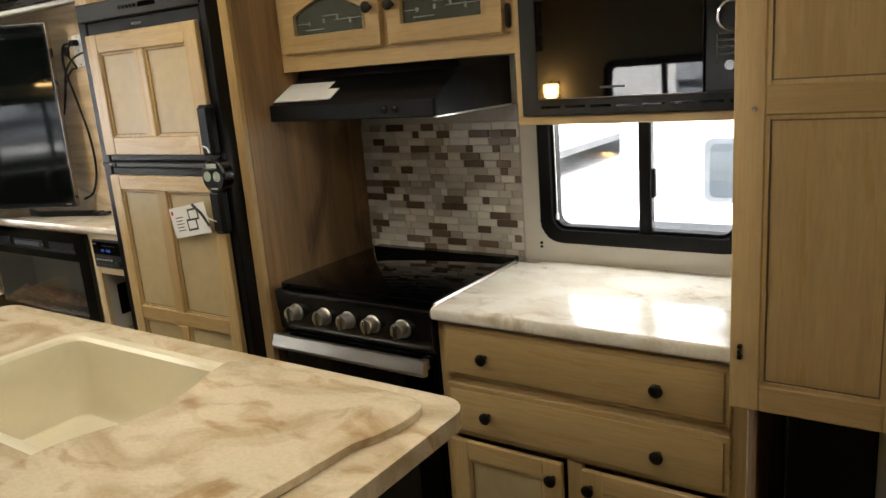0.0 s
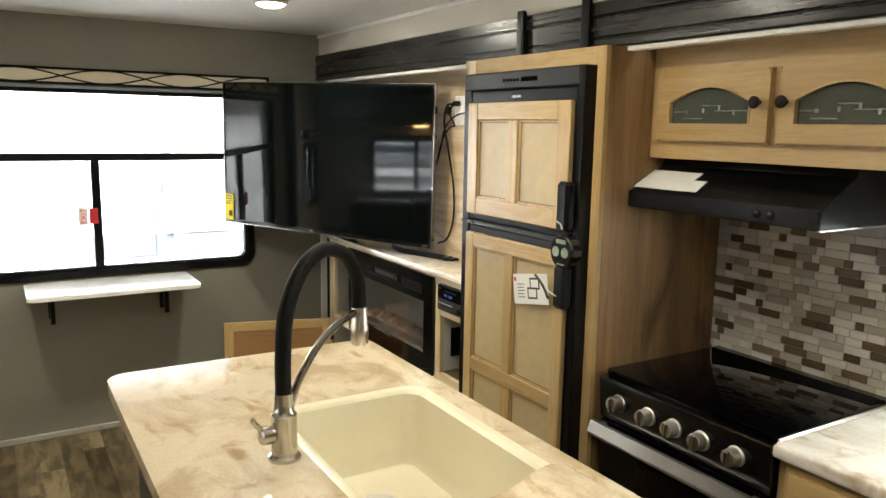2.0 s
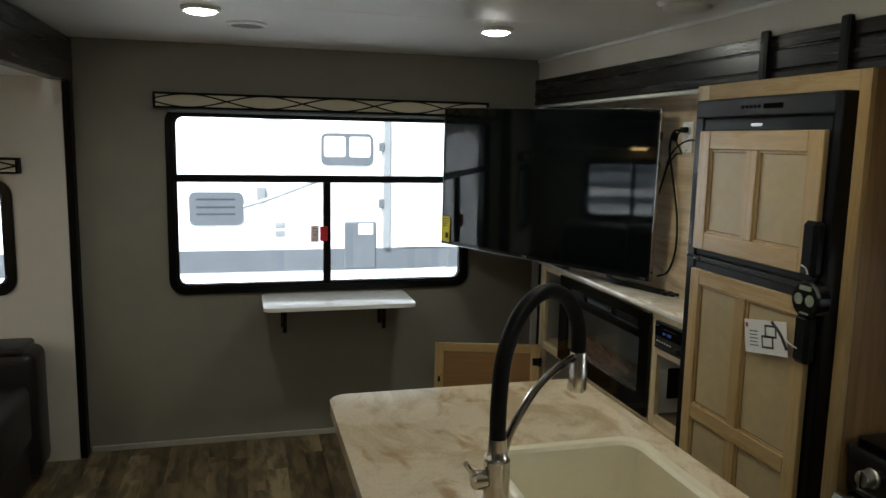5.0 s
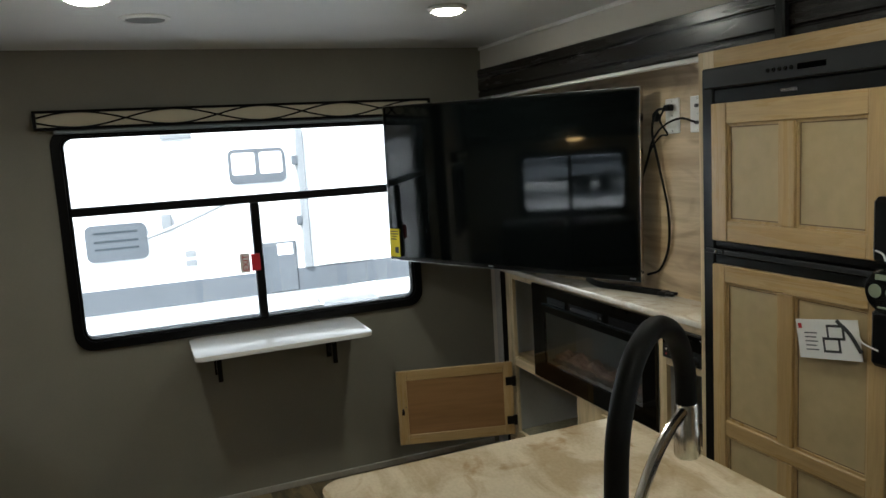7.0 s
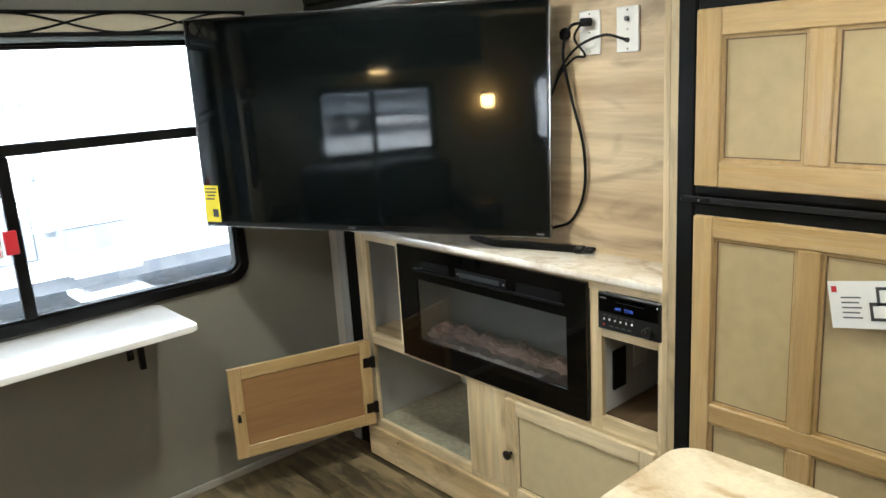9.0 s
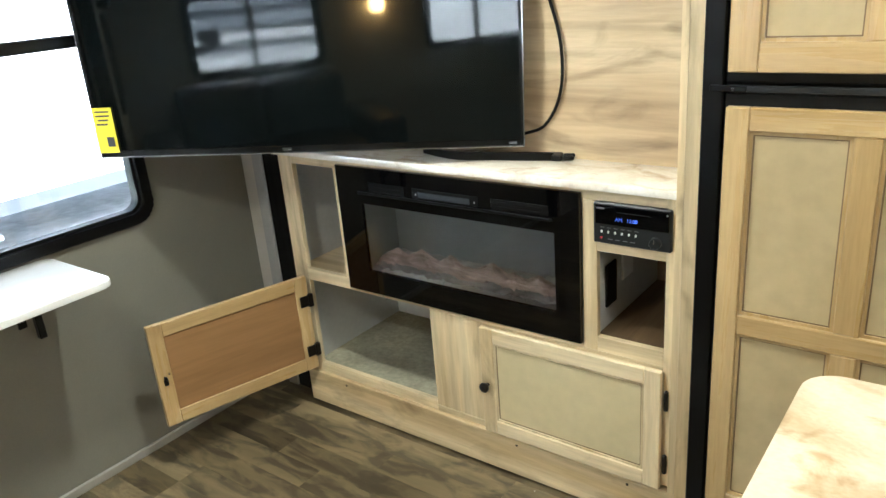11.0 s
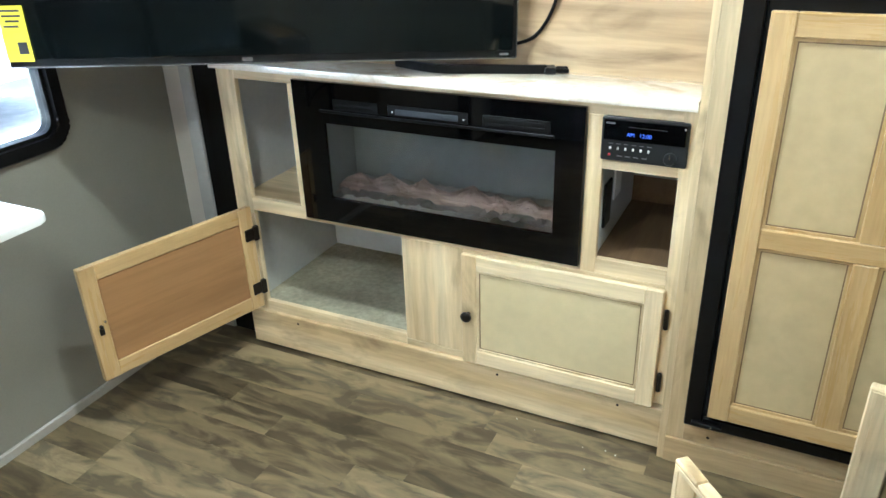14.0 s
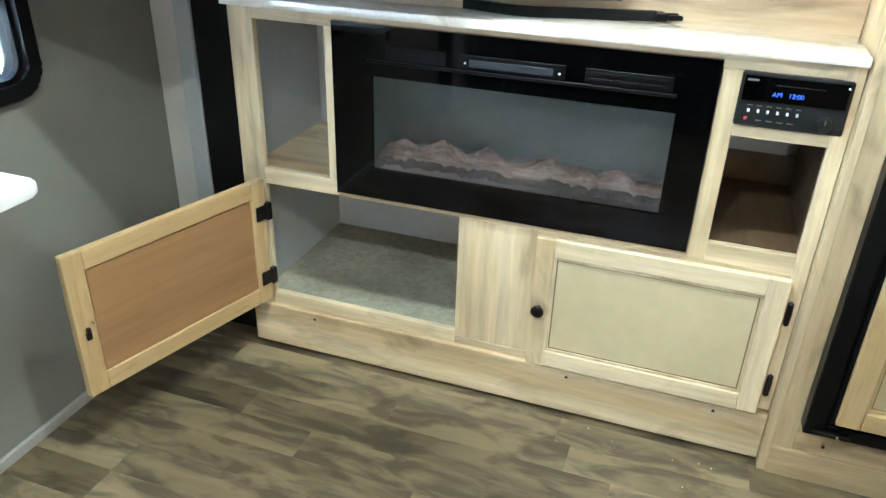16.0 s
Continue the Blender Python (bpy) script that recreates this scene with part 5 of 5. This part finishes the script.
part("trim_frame", ring(bmesh.new(), [(-0.672, 1.285), (-0.121, 1.285), (-0.121, 1.70), (-0.672, 1.70)], [(-0.632, 1.320), (-0.16, 1.320), (-0.16, 1.665), (-0.632, 1.665)], "xz", 1.5995, 1.578, bevel=0.003), M_GREYBLACK, mw, "charcoal vented trim")
for k in range(9):
    part("vent_slot", B(-0.625 + 0.058 * k, -0.578 + 0.058 * k, 1.5765, 1.579, 1.300, 1.3065, bevel=0.001), M_GLASSBLACK, mw)
for k in range(6):
    part("vent_slot", B(-0.625 + 0.020 * (k % 2), -0.560 + 0.020 * (k % 2), 1.5765, 1.579, 1.671 + 0.0045 * k, 1.6735 + 0.0045 * k), M_GLASSBLACK, mw)
part("door", B(-0.631, -0.268, 1.572, 1.5995, 1.3205, 1.6645, bevel=0.002), M_MIRRORBLACK, mw, "mirror-black glass door")
part("maker_mark", B(-0.482, -0.428, 1.5712, 1.572, 1.340, 1.3445), M_GREYINK, mw)
part("control_panel", B(-0.266, -0.161, 1.574, 1.5995, 1.3205, 1.6645, bevel=0.002), M_BLACK, mw)
part("dial", lathe(bmesh.new(), [(0.030, 0), (0.030, 0.014), (0.026, 0.016), (0.024, 0.012), (0.003, 0.012)], (-0.212, 1.574, 1.462), (0, -1, 0), 28), M_CHROME, mw, "chrome-ringed dial")
part("dial_face", lathe(bmesh.new(), [(0.0235, 0), (0.0235, 0.014), (0.002, 0.0145)], (-0.212, 1.574, 1.462), (0, -1, 0), 24), M_BLACK, mw)
for k in range(4):
    part("button_line", B(-0.240, -0.175, 1.5732, 1.5741, 1.392 + 0.0125 * k, 1.3945 + 0.0125 * k), M_GREYINK, mw)
part("button_line", B(-0.2445, -0.243, 1.5732, 1.5741, 1.388, 1.43), M_GREYINK, mw)
part("start_button", lathe(bmesh.new(), [(0.0095, 0), (0.0095, 0.003), (0.006, 0.003), (0.006, 0.001)], (-0.219, 1.574, 1.371), (0, -1, 0), 18), M_SILVER, mw)

# ---- pantry with its upper door standing open ----
pt = thing("pantry", (0.42, 1.2, FLOOR), "tall maple pantry cupboard with an open upper door", "cupboard")
part("carcass", boxes([(0.16, 0.75, 0.85, 0.87, FLOOR, CEIL - 0.002), (0.16, 0.75, 1.44, 1.46, FLOOR, CEIL - 0.002), (0.73, 0.75, 0.87, 1.44, FLOOR, CEIL - 0.002), (0.16, 0.73, 0.87, 1.44, 0.70, 0.72)]), M_MAPLE_V, pt)
part("lower_door", B(0.141, 0.1595, 0.87, 1.44, 0.02, 0.71, bevel=0.002), M_MAPLE_V, pt)
pd = shaker(pt, "open_door", -0.172, 0.132, 0.744, 1.93, 1.402, stile=0.052, cross_z=((1.288, 1.338),), panel_mat=M_MAPLE_V, recess=0.007, label="open maple pantry door")
part("strike", lathe(bmesh.new(), [(0.005, 0), (0.004, 0.006), (0.002, 0.008)], (-0.137, 1.402, 1.300), (0, -1, 0), 12), M_SILVER, pd, "small steel strike")
part("catch", boxes([(-0.158, -0.150, 1.393, 1.4019, 0.845, 0.853), (-0.157, -0.151, 1.390, 1.4019, 0.855, 0.864), (-0.158, -0.150, 1.393, 1.4019, 0.866, 0.873)], bevel=0.001), M_BRONZE, pd, "bronze door catch")
for hz in (0.83, 1.80):
    part("hinge", boxes([(0.108, 0.139, 1.396, 1.4019, hz - 0.022, hz + 0.022)], bevel=0.002), M_BRONZE, pd)

# ---- island ----
isl = thing("kitchen_island", (-1.15, 0.60, FLOOR), "kitchen island with black sides and maple doors standing ajar", "island")
for r in ((-1.815, -0.520, 0.305, 0.320), (-1.815, -0.535, 0.885, 0.900), (-0.535, -0.520, 0.3205, 0.8845)):
    part("side_panel", B(*r, FLOOR, 0.8695, bevel=0.001), M_BLACK_SATIN, isl, "black laminate panel")
for y0, y1 in ((0.3205, 0.36), (0.84, 0.8845)):
    part("end_stile", B(-1.815, -1.800, y0, y1, FLOOR, 0.8695, bevel=0.001), M_BLACK_SATIN, isl)
for z0, z1 in ((FLOOR, 0.10), (0.72, 0.8695)):
    part("end_rail", B(-1.8145, -1.8005, 0.36, 0.84, z0, z1), M_BLACK_SATIN, isl)
part("bottom_board", B(-1.7995, -0.5355, 0.3205, 0.8845, 0.06, 0.075), M_BLACK_SATIN, isl)
ED = Matrix.Translation(Vector((-1.822, 0.365, 0.06)) - Vector((-1.15, 0.60, FLOOR))) @ Matrix.Rotation(radians(90 + 41.5), 4, "Z")
def flip_door(parent, m, w, h):
    """A door whose hinge edge is the origin, its decorative face turned to +y."""
    d = part("door", B(0.055, w - 0.055, 0.0025, 0.0038, 0.055, h - 0.055), M_PANEL, parent, "maple door standing ajar", m=m)
    for r in ((0, 0.05, 0, 0.019, 0, h), (w - 0.05, w, 0, 0.019, 0, h)):
        part("stile", B(*r, bevel=0.0025), M_PALE_V, d, local=True)
    for r in ((0.05, w - 0.05, 0.0004, 0.0186, 0, 0.05), (0.05, w - 0.05, 0.0004, 0.0186, h - 0.05, h)):
        part("rail", B(*r, bevel=0.0025), M_PALE_H, d, local=True)
    part("panel", B(0.048, w - 0.048, 0.004, 0.012, 0.048, h - 0.048), M_PANEL, d, local=True)
    part("edge_line", ring(bmesh.new(), [(0.006, 0.006), (w - 0.006, 0.006), (w - 0.006, h - 0.006), (0.006, h - 0.006)], [(0.012, 0.012), (w - 0.012, 0.012), (w - 0.012, h - 0.012), (0.012, h - 0.012)], "xz", 0.0188, 0.0205), M_PALE_V, d, local=True)
    return d
flip_door(isl, ED, 0.44, 0.64)
ND = Matrix.Translation(Vector((-1.560, 0.903, 0.06)) - Vector((-1.15, 0.60, FLOOR))) @ Matrix.Rotation(radians(180 - 11), 4, "Z")
flip_door(isl, ND, 0.338, 0.64)

# the island top has a cut-out for the sink
IO, SI = round_rect(-1.853, -0.448, 0.245, 0.940, 0.05, 8), round_rect(-1.446, -0.862, 0.520, 0.880, 0.045, 6)
bm = bmesh.new()
ring(bm, IO, SI, "xy", 0.870, 0.9, bevel=0.0)
es = [e for e in bm.edges if all(abs(v.co.z - 0.9) < 1e-6 or abs(v.co.z - 0.870) < 1e-6 for v in e.verts) and abs(e.verts[0].co.z - e.verts[1].co.z) < 1e-6 and len(e.link_faces) == 2 and e.calc_face_angle(0) > 1.0]
bmesh.ops.bevel(bm, geom=es, offset=0.010, segments=3, affect="EDGES", profile=0.5)
solid("worktop", bm, M_STONE, "rounded clouded stone laminate island top with sink cut-out", "worktop")
sk = thing("sink", (-1.20, 0.69, 0.70), "cream composite sink set into the island top", "sink")
rows = []
bm = bmesh.new()
for off, z in ((-0.006, 0.9003), (0.004, 0.9012), (0.014, 0.8995), (0.020, 0.892), (0.026, 0.75), (0.040, 0.728), (0.070, 0.722)):
    r = max(0.05 - off * 0.5, 0.02)
    rows.append([bm.verts.new(p) for p in place(round_rect(-1.446 + off, -0.862 - off, 0.520 + off, 0.880 - off, r, 6), "xy", z)])
for a, b in zip(rows, rows[1:]):
    for k in range(len(a)):
        bm.faces.new((a[k], a[(k + 1) % len(a)], b[(k + 1) % len(a)], b[k]))
bm.faces.new(rows[-1])
part("basin", bm, M_SINK, sk)
dn = part("drain", lathe(bmesh.new(), [(0.044, 0), (0.044, 0.003), (0.036, 0.005), (0.030, 0.002), (0.003, 0.002)], (-1.272, 0.697, 0.7222), n=24), M_STEEL, sk, "steel drain")
# sink cover: the cut-out piece with a wavy end
cv = [(p.x, p.y) for p in smooth_line([(-0.935, 0.872, 0), (-0.925, 0.83, 0), (-0.900, 0.77, 0), (-0.882, 0.70, 0), (-0.885, 0.64, 0), (-0.918, 0.555, 0), (-0.924, 0.48, 0), (-0.924, 0.36, 0)], 3)]
cv += [(-0.60, 0.36), (-0.565, 0.40), (-0.545, 0.50)] + [(p.x, p.y) for p in smooth_line([(-0.535, 0.56, 0), (-0.527, 0.62, 0), (-0.520, 0.69, 0), (-0.515, 0.735, 0), (-0.500, 0.770, 0), (-0.490, 0.820, 0), (-0.492, 0.860, 0), (-0.508, 0.886, 0), (-0.55, 0.894, 0)], 4)]
cv += [(-0.915, 0.894)]
solid("sink_cover", plate(bmesh.new(), cv, "xy", 0.9015, 0.914, bevel=0.004), M_STONE, "loose stone laminate sink cover lying on the island", "sink cover")

fa = thing("faucet", (-1.212, 0.472, 0.9), "nickel kitchen faucet with arched black spray hose", "faucet")
FX0, FY0, TX, TY = -1.212, 0.472, -1.329, 0.676


def reach(f, z):
    """A point over the line from the faucet's base to its spray head."""
    return (FX0 + (TX - FX0) * f, FY0 + (TY - FY0) * f, z)


part("base", lathe(bmesh.new(), [(0.030, 0), (0.030, 0.006), (0.026, 0.010), (0.0235, 0.012), (0.0235, 0.085), (0.0195, 0.090), (0.0175, 0.105), (0.0165, 0.125), (0.004, 0.126)], (FX0, FY0, 0.9003), n=24), M_CHROME, fa)
part("hose", tube(bmesh.new(), [reach(0, 1.02), reach(0.0, 1.09), reach(0.05, 1.175), reach(0.24, 1.245), reach(0.52, 1.272), reach(0.80, 1.250), reach(0.97, 1.195), reach(1.0, 1.130)], 0.0148, 14), M_BLACK_RUBBER, fa, "matt black spray hose")
part("spray_head", lathe(bmesh.new(), [(0.016, 0), (0.0185, 0.004), (0.0185, 0.040), (0.0165, 0.045), (0.0165, 0.075), (0.015, 0.080)], (TX, TY, 1.058), n=20), M_CHROME, fa, "nickel spray head")
part("support_arm", tube(bmesh.new(), [reach(0.06, 0.985), reach(0.18, 1.035), reach(0.42, 1.088), reach(0.70, 1.118), reach(0.93, 1.128)], 0.0078, 10), M_CHROME, fa)
part("lever_hub", lathe(bmesh.new(), [(0.016, 0), (0.017, 0.010), (0.017, 0.022), (0.012, 0.026), (0.003, 0.027)], (FX0, FY0 - 0.020, 0.950), (0, -1, 0.05), 18), M_CHROME, fa)
part("lever", tube(bmesh.new(), [(FX0, FY0 - 0.036, 0.955), (FX0 + 0.006, FY0 - 0.052, 0.975), (FX0 + 0.015, FY0 - 0.062, 0.99)], 0.005, 8), M_CHROME, fa)

# ---- overhead cabinet with a round lamp over the sofa ----
oh = thing("overhead_cabinet", (-2.95, -1.5, 1.46), "espresso overhead cabinet above the sofa with a round lamp under it", "cabinet")
part("body", B(-3.70, -2.20, -1.659, -1.36, 1.46, 1.785, bevel=0.004), M_DARKBOARD, oh)
part("lamp_rim", lathe(bmesh.new(), [(0.062, 0), (0.060, 0.012), (0.050, 0.014), (0.004, 0.010)], (-2.90, -1.50, 1.46), (0, 0, -1), 24), M_LED_WARM, oh, "glowing round lamp")

# ---- sofa in the seating slide-out ----
so = thing("sofa", (-2.9, -1.28, FLOOR), "black leather sofa in the seating slide-out", "sofa")
part("arm", B(-3.735, -3.50, -1.55, -0.835, FLOOR + 0.04, 0.595, bevel=0.05, seg=4), M_LEATHER, so)
part("arm_pad", B(-3.72, -3.515, -1.40, -0.88, 0.575, 0.618, bevel=0.018, seg=3), M_LEATHER, so)
part("arm", B(-2.45, -2.22, -1.55, -0.835, FLOOR + 0.04, 0.595, bevel=0.05, seg=4), M_LEATHER, so)
for x0, x1 in ((-3.50, -2.975), (-2.975, -2.45)):
    part("seat_cushion", B(x0 + 0.003, x1 - 0.003, -1.42, -0.85, 0.20, 0.47, bevel=0.045, seg=4), M_LEATHER, so)
    part("back_cushion", B(x0 + 0.003, x1 - 0.003, -1.62, -1.38, 0.40, 0.84, bevel=0.05, seg=4), M_LEATHER, so)
part("frame", B(-3.50, -2.45, -1.60, -0.87, FLOOR + 0.03, 0.21, bevel=0.01), M_LEATHER, so)
for x in (-3.68, -2.27):
    for y in (-1.5, -0.9):
        part("foot", B(x - 0.025, x + 0.025, y - 0.025, y + 0.025, FLOOR - 0.003, FLOOR + 0.045), M_BLACK_SATIN, so)

# ---- outside: pale lot and parked trailers ----
setting("ground", B(-400, 400, -400, 400, -0.95, -0.85), M_CONCRETE, "pale flat gravel lot under an overcast sky")


def trailer(x0, x1, y0, y1, top, label, axles=(0.46, 0.54)):
    t = thing("parked_trailer", ((x0 + x1) / 2, (y0 + y1) / 2, -0.85), label, "trailer", "parked trailers")
    part("body", B(x0, x1, y0, y1, -0.25, top, bevel=0.06, seg=3), M_TRAILER, t, "white ribbed body")
    part("chassis", B(x0 + 0.2, x1 - 0.2, y0 + 0.2, y1 - 0.2, -0.42, -0.25), M_TRAILER_GREY, t)
    part("roof", B(x0 + 0.05, x1 - 0.05, y0 + 0.05, y1 - 0.05, top, top + 0.04), M_TRAILER, t)
    long_x = x1 - x0 > y1 - y0
    for f in axles:
        for s in (0, 1):
            at = ((x0 + (x1 - x0) * f, y0 - 0.02 + s * (y1 - y0 - 0.16), -0.50) if long_x else (x0 - 0.02 + s * (x1 - x0 - 0.16), y0 + (y1 - y0) * f, -0.50))
            wh = part("wheel", lathe(bmesh.new(), [(0.20, 0), (0.345, 0.01), (0.35, 0.10), (0.345, 0.19), (0.20, 0.20)], at, (0, 1, 0) if long_x else (1, 0, 0), 24), M_BLACK_RUBBER, t, "black tyre")
            part("rim", lathe(bmesh.new(), [(0.19, -0.004), (0.15, 0.03), (0.03, 0.02)], at, (0, 1, 0) if long_x else (1, 0, 0), 20), M_TRAILER_PALE, wh)
    return t


t1 = trailer(-11.6, -9.0, -4.5, 6.0, 2.55, "white travel trailer parked behind the rear window", (0.10, 0.18))
FX = -9.0
part("skirt", B(FX - 0.01, FX + 0.012, -4.4, 5.9, -0.03, 0.225), M_TRAILER_GREY, t1, "grey lower skirt")
for y0, y1, z0, z1 in ((0.956, 1.574, 1.227, 1.607), (-0.54, 0.058, 0.523, 0.907)):
    w = part("window", plate(bmesh.new(), round_rect(y0, y1, z0, z1, 0.07), "yz", FX + 0.001, FX + 0.02), M_TRAILER_GREY, t1)
    if z0 > 1:
        for a, b in ((y0 + 0.035, y0 + 0.285), (y0 + 0.335, y1 - 0.035)):
            part("pane", plate(bmesh.new(), round_rect(a, b, z0 + 0.10, z1 - 0.04, 0.03), "yz", FX + 0.0205, FX + 0.024), M_TRAILER, w)
    else:
        part("pane", plate(bmesh.new(), round_rect(y0 + 0.04, y1 - 0.04, z0 + 0.04, z1 - 0.04, 0.05), "yz", FX + 0.0205, FX + 0.024), M_TRAILER_GREY, w)
        for z in (z0 + 0.12, z0 + 0.20, z0 + 0.29):
            part("blind_slat", B(FX + 0.0245, FX + 0.027, y0 + 0.08, y1 - 0.09, z, z + 0.022), M_TRAILER_DARK, w)
dd = part("entry_door", plate(bmesh.new(), round_rect(1.84, 2.50, 0.24, 1.85, 0.06), "yz", FX + 0.001, FX + 0.03), M_TRAILER, t1, "white entry door")
part("door_edge", B(FX + 0.001, FX + 0.05, 1.70, 1.79, 0.226, 1.80, bevel=0.01), M_TRAILER_PALE, dd, "pale grey door post")
for z in (0.72, 1.40):
    part("hinge", B(FX + 0.03, FX + 0.06, 1.64, 1.71, z, z + 0.11, bevel=0.01), M_TRAILER_GREY, dd)
hatch = part("service_hatch", B(FX + 0.001, FX + 0.03, 1.233, 1.615, -0.02, 0.551, bevel=0.01), M_TRAILER_GREY, t1, "dark grey service hatch")
part("sticker", B(FX + 0.0305, FX + 0.034, 1.40, 1.575, 0.40, 0.53), M_TRAILER, hatch, "white sticker")
for z in (0.488, 0.387):
    part("vent", B(FX + 0.001, FX + 0.02, 0.415, 0.528, z, z + 0.064, bevel=0.004), M_TRAILER_PALE, t1)
part("marker_lamp", B(FX + 0.001, FX + 0.05, 0.211, 0.315, 0.813, 0.97, bevel=0.01), M_TRAILER_PALE, t1)
part("roof_vent", B(FX + 0.001, FX + 0.04, 0.28, 0.60, 1.755, 1.80, bevel=0.005), M_TRAILER_PALE, t1)
step = part("entry_step", tube(bmesh.new(), [(FX + 0.40, 1.78, -0.15), (FX + 0.40, 1.80, 0.0), (FX + 0.40, 2.40, 0.02), (FX + 0.40, 2.43, -0.12)], 0.02, 8, smooth=False), M_TRAILER, t1, "white folding entry step")
for k in range(2):
    part("tread", B(FX + 0.05, FX + 0.45 + 0.22 * k, 1.80, 2.42, -0.18 - 0.22 * k, -0.14 - 0.22 * k), M_TRAILER_PALE, step)
part("awning_arm", tube(bmesh.new(), [(FX + 0.04, 0.06, 0.74), (FX + 0.06, 0.40, 0.85), (FX + 0.04, 0.95, 1.06)], 0.022, 8), M_TRAILER_PALE, t1)
t2 = trailer(-2.6, 9.5, 7.2, 9.7, 2.45, "white travel trailer parked beside the kitchen window")
part("slide_out", B(-1.98, 0.9, 6.85, 7.2, 0.02, 1.95, bevel=0.03), M_TRAILER, t2, "white slide-out box")
w = part("window", plate(bmesh.new(), round_rect(-1.66, -0.85, 0.05, 0.62, 0.07), "xz", 6.849, 6.83), M_TRAILER_GREY, t2)
part("pane", plate(bmesh.new(), round_rect(-1.61, -0.90, 0.10, 0.57, 0.05), "xz", 6.8295, 6.825), M_TRAILER_DARK, w)
t4 = trailer(-8.2, -5.7, 8.5, 20.0, 2.45, "white travel trailer parked further down the row", (0.72, 0.8))
for y in (9.5, 13.0, 16.5):
    w = part("window", plate(bmesh.new(), round_rect(y, y + 1.0, 0.75, 1.35, 0.07), "yz", -5.699, -5.68), M_TRAILER_PALE, t4)
    part("pane", plate(bmesh.new(), round_rect(y + 0.05, y + 0.95, 0.80, 1.30, 0.05), "yz", -5.6795, -5.675), M_TRAILER_GREY, w)
part("skirt", B(-5.705, -5.688, 8.6, 19.9, -0.20, 0.05), M_TRAILER_PALE, t4)
t3 = trailer(-7.5, 3.5, -24.6, -22.1, 2.45, "white travel trailer parked on the far side")
for x in (-4.6, -2.0):
    w = part("window", plate(bmesh.new(), round_rect(x, x + 1.0, 0.65, 1.25, 0.07), "xz", -22.099, -22.08), M_TRAILER_GREY, t3)
    part("pane", plate(bmesh.new(), round_rect(x + 0.05, x + 0.95, 0.70, 1.20, 0.05), "xz", -22.0795, -22.075), M_TRAILER_DARK, w)
part("stripe", B(-7.4, 3.4, -22.1, -22.085, 0.15, 0.40), M_TRAILER_GREY, t3)

# ---- crumbs swept against the cabinet ----
random.seed(3)
bm = bmesh.new()
for k in range(7):
    x, y = random.gauss(-2.45, 0.12), 1.515 - abs(random.gauss(0, 0.04))
    bmesh.ops.create_icosphere(bm, subdivisions=1, radius=random.uniform(0.001, 0.0024), matrix=Matrix.Translation((x, y, FLOOR + 0.001)))
tagged(new("crumbs", mesh_from("crumbs", bm, M_PAPER)), "small white crumbs scattered on the floor", "debris", kind="stuff")

# ---- backsplash mosaic ----
splash = setting("wall_backsplash", B(-1.5385, -0.930, 2.0335, 2.0398, 0.815, 1.2355), M_GROUT, "glossy brown, cream and grey mosaic tile backsplash")
random.seed(12)
TILE_MESHES = {}


def tile_mesh(w):
    if w not in TILE_MESHES:
        bm = B(0.0008, w - 0.0008, -0.0042, 0.0, 0.0008, 0.0228, bevel=0.0010)
        TILE_MESHES[w] = mesh_from("tile", bm, M_TILE)
    return TILE_MESHES[w]


for r in range(18):
    x = -1.538 - random.choice((0, 0.012, 0.024, 0.036))
    z = 0.8155 + r * 0.02335
    while x < -0.930 - 0.012:
        w = random.choice((0.024, 0.048, 0.048, 0.072, 0.072, 0.072))
        x0, w2 = max(x, -1.5385), w
        if x0 > x:
            w2 = round(w - (x0 - x), 3)
        if x0 + w2 > -0.930:
            w2 = round(-0.930 - x0, 3)
        if w2 > 0.006:
            ob = new("tile", tile_mesh(w2))
            ob.parent = splash
            ob.matrix_basis = Matrix.Translation((x0, 2.0335, z))
        x += w

# ---- floor planks, laid along the trailer ----
random.seed(7)
PW, PLANK_MESHES = 0.092, {}


def plank_mesh(length):
    if length not in PLANK_MESHES:
        PLANK_MESHES[length] = mesh_from("plank", B(0.0, length, 0.0001, PW - 0.0001, -0.004, 0.0, bevel=0.0003), M_PLANK)
    return PLANK_MESHES[length]


y = SOUTH - 0.98
while y < 1.72:
    x = REAR - 0.02 - random.choice((0.0, 0.2, 0.4, 0.6, 0.8))
    while x < 1.2:
        L = random.choice((0.914, 0.61, 0.45))
        x0 = max(x, REAR - 0.04)
        L2 = round(min(x + L, 1.28 if SOUTH - 0.16 < y < NORTH - 0.10 else -0.42) - x0, 3)
        if L2 > 0.05 and not (x0 > -0.45 and (y < SOUTH - 0.16 or y > NORTH - 0.10)):
            ob = new("plank", plank_mesh(L2))
            ob.parent = floor
            ob.matrix_basis = Matrix.Translation((x0, y, FLOOR))
        x += L
    y += PW
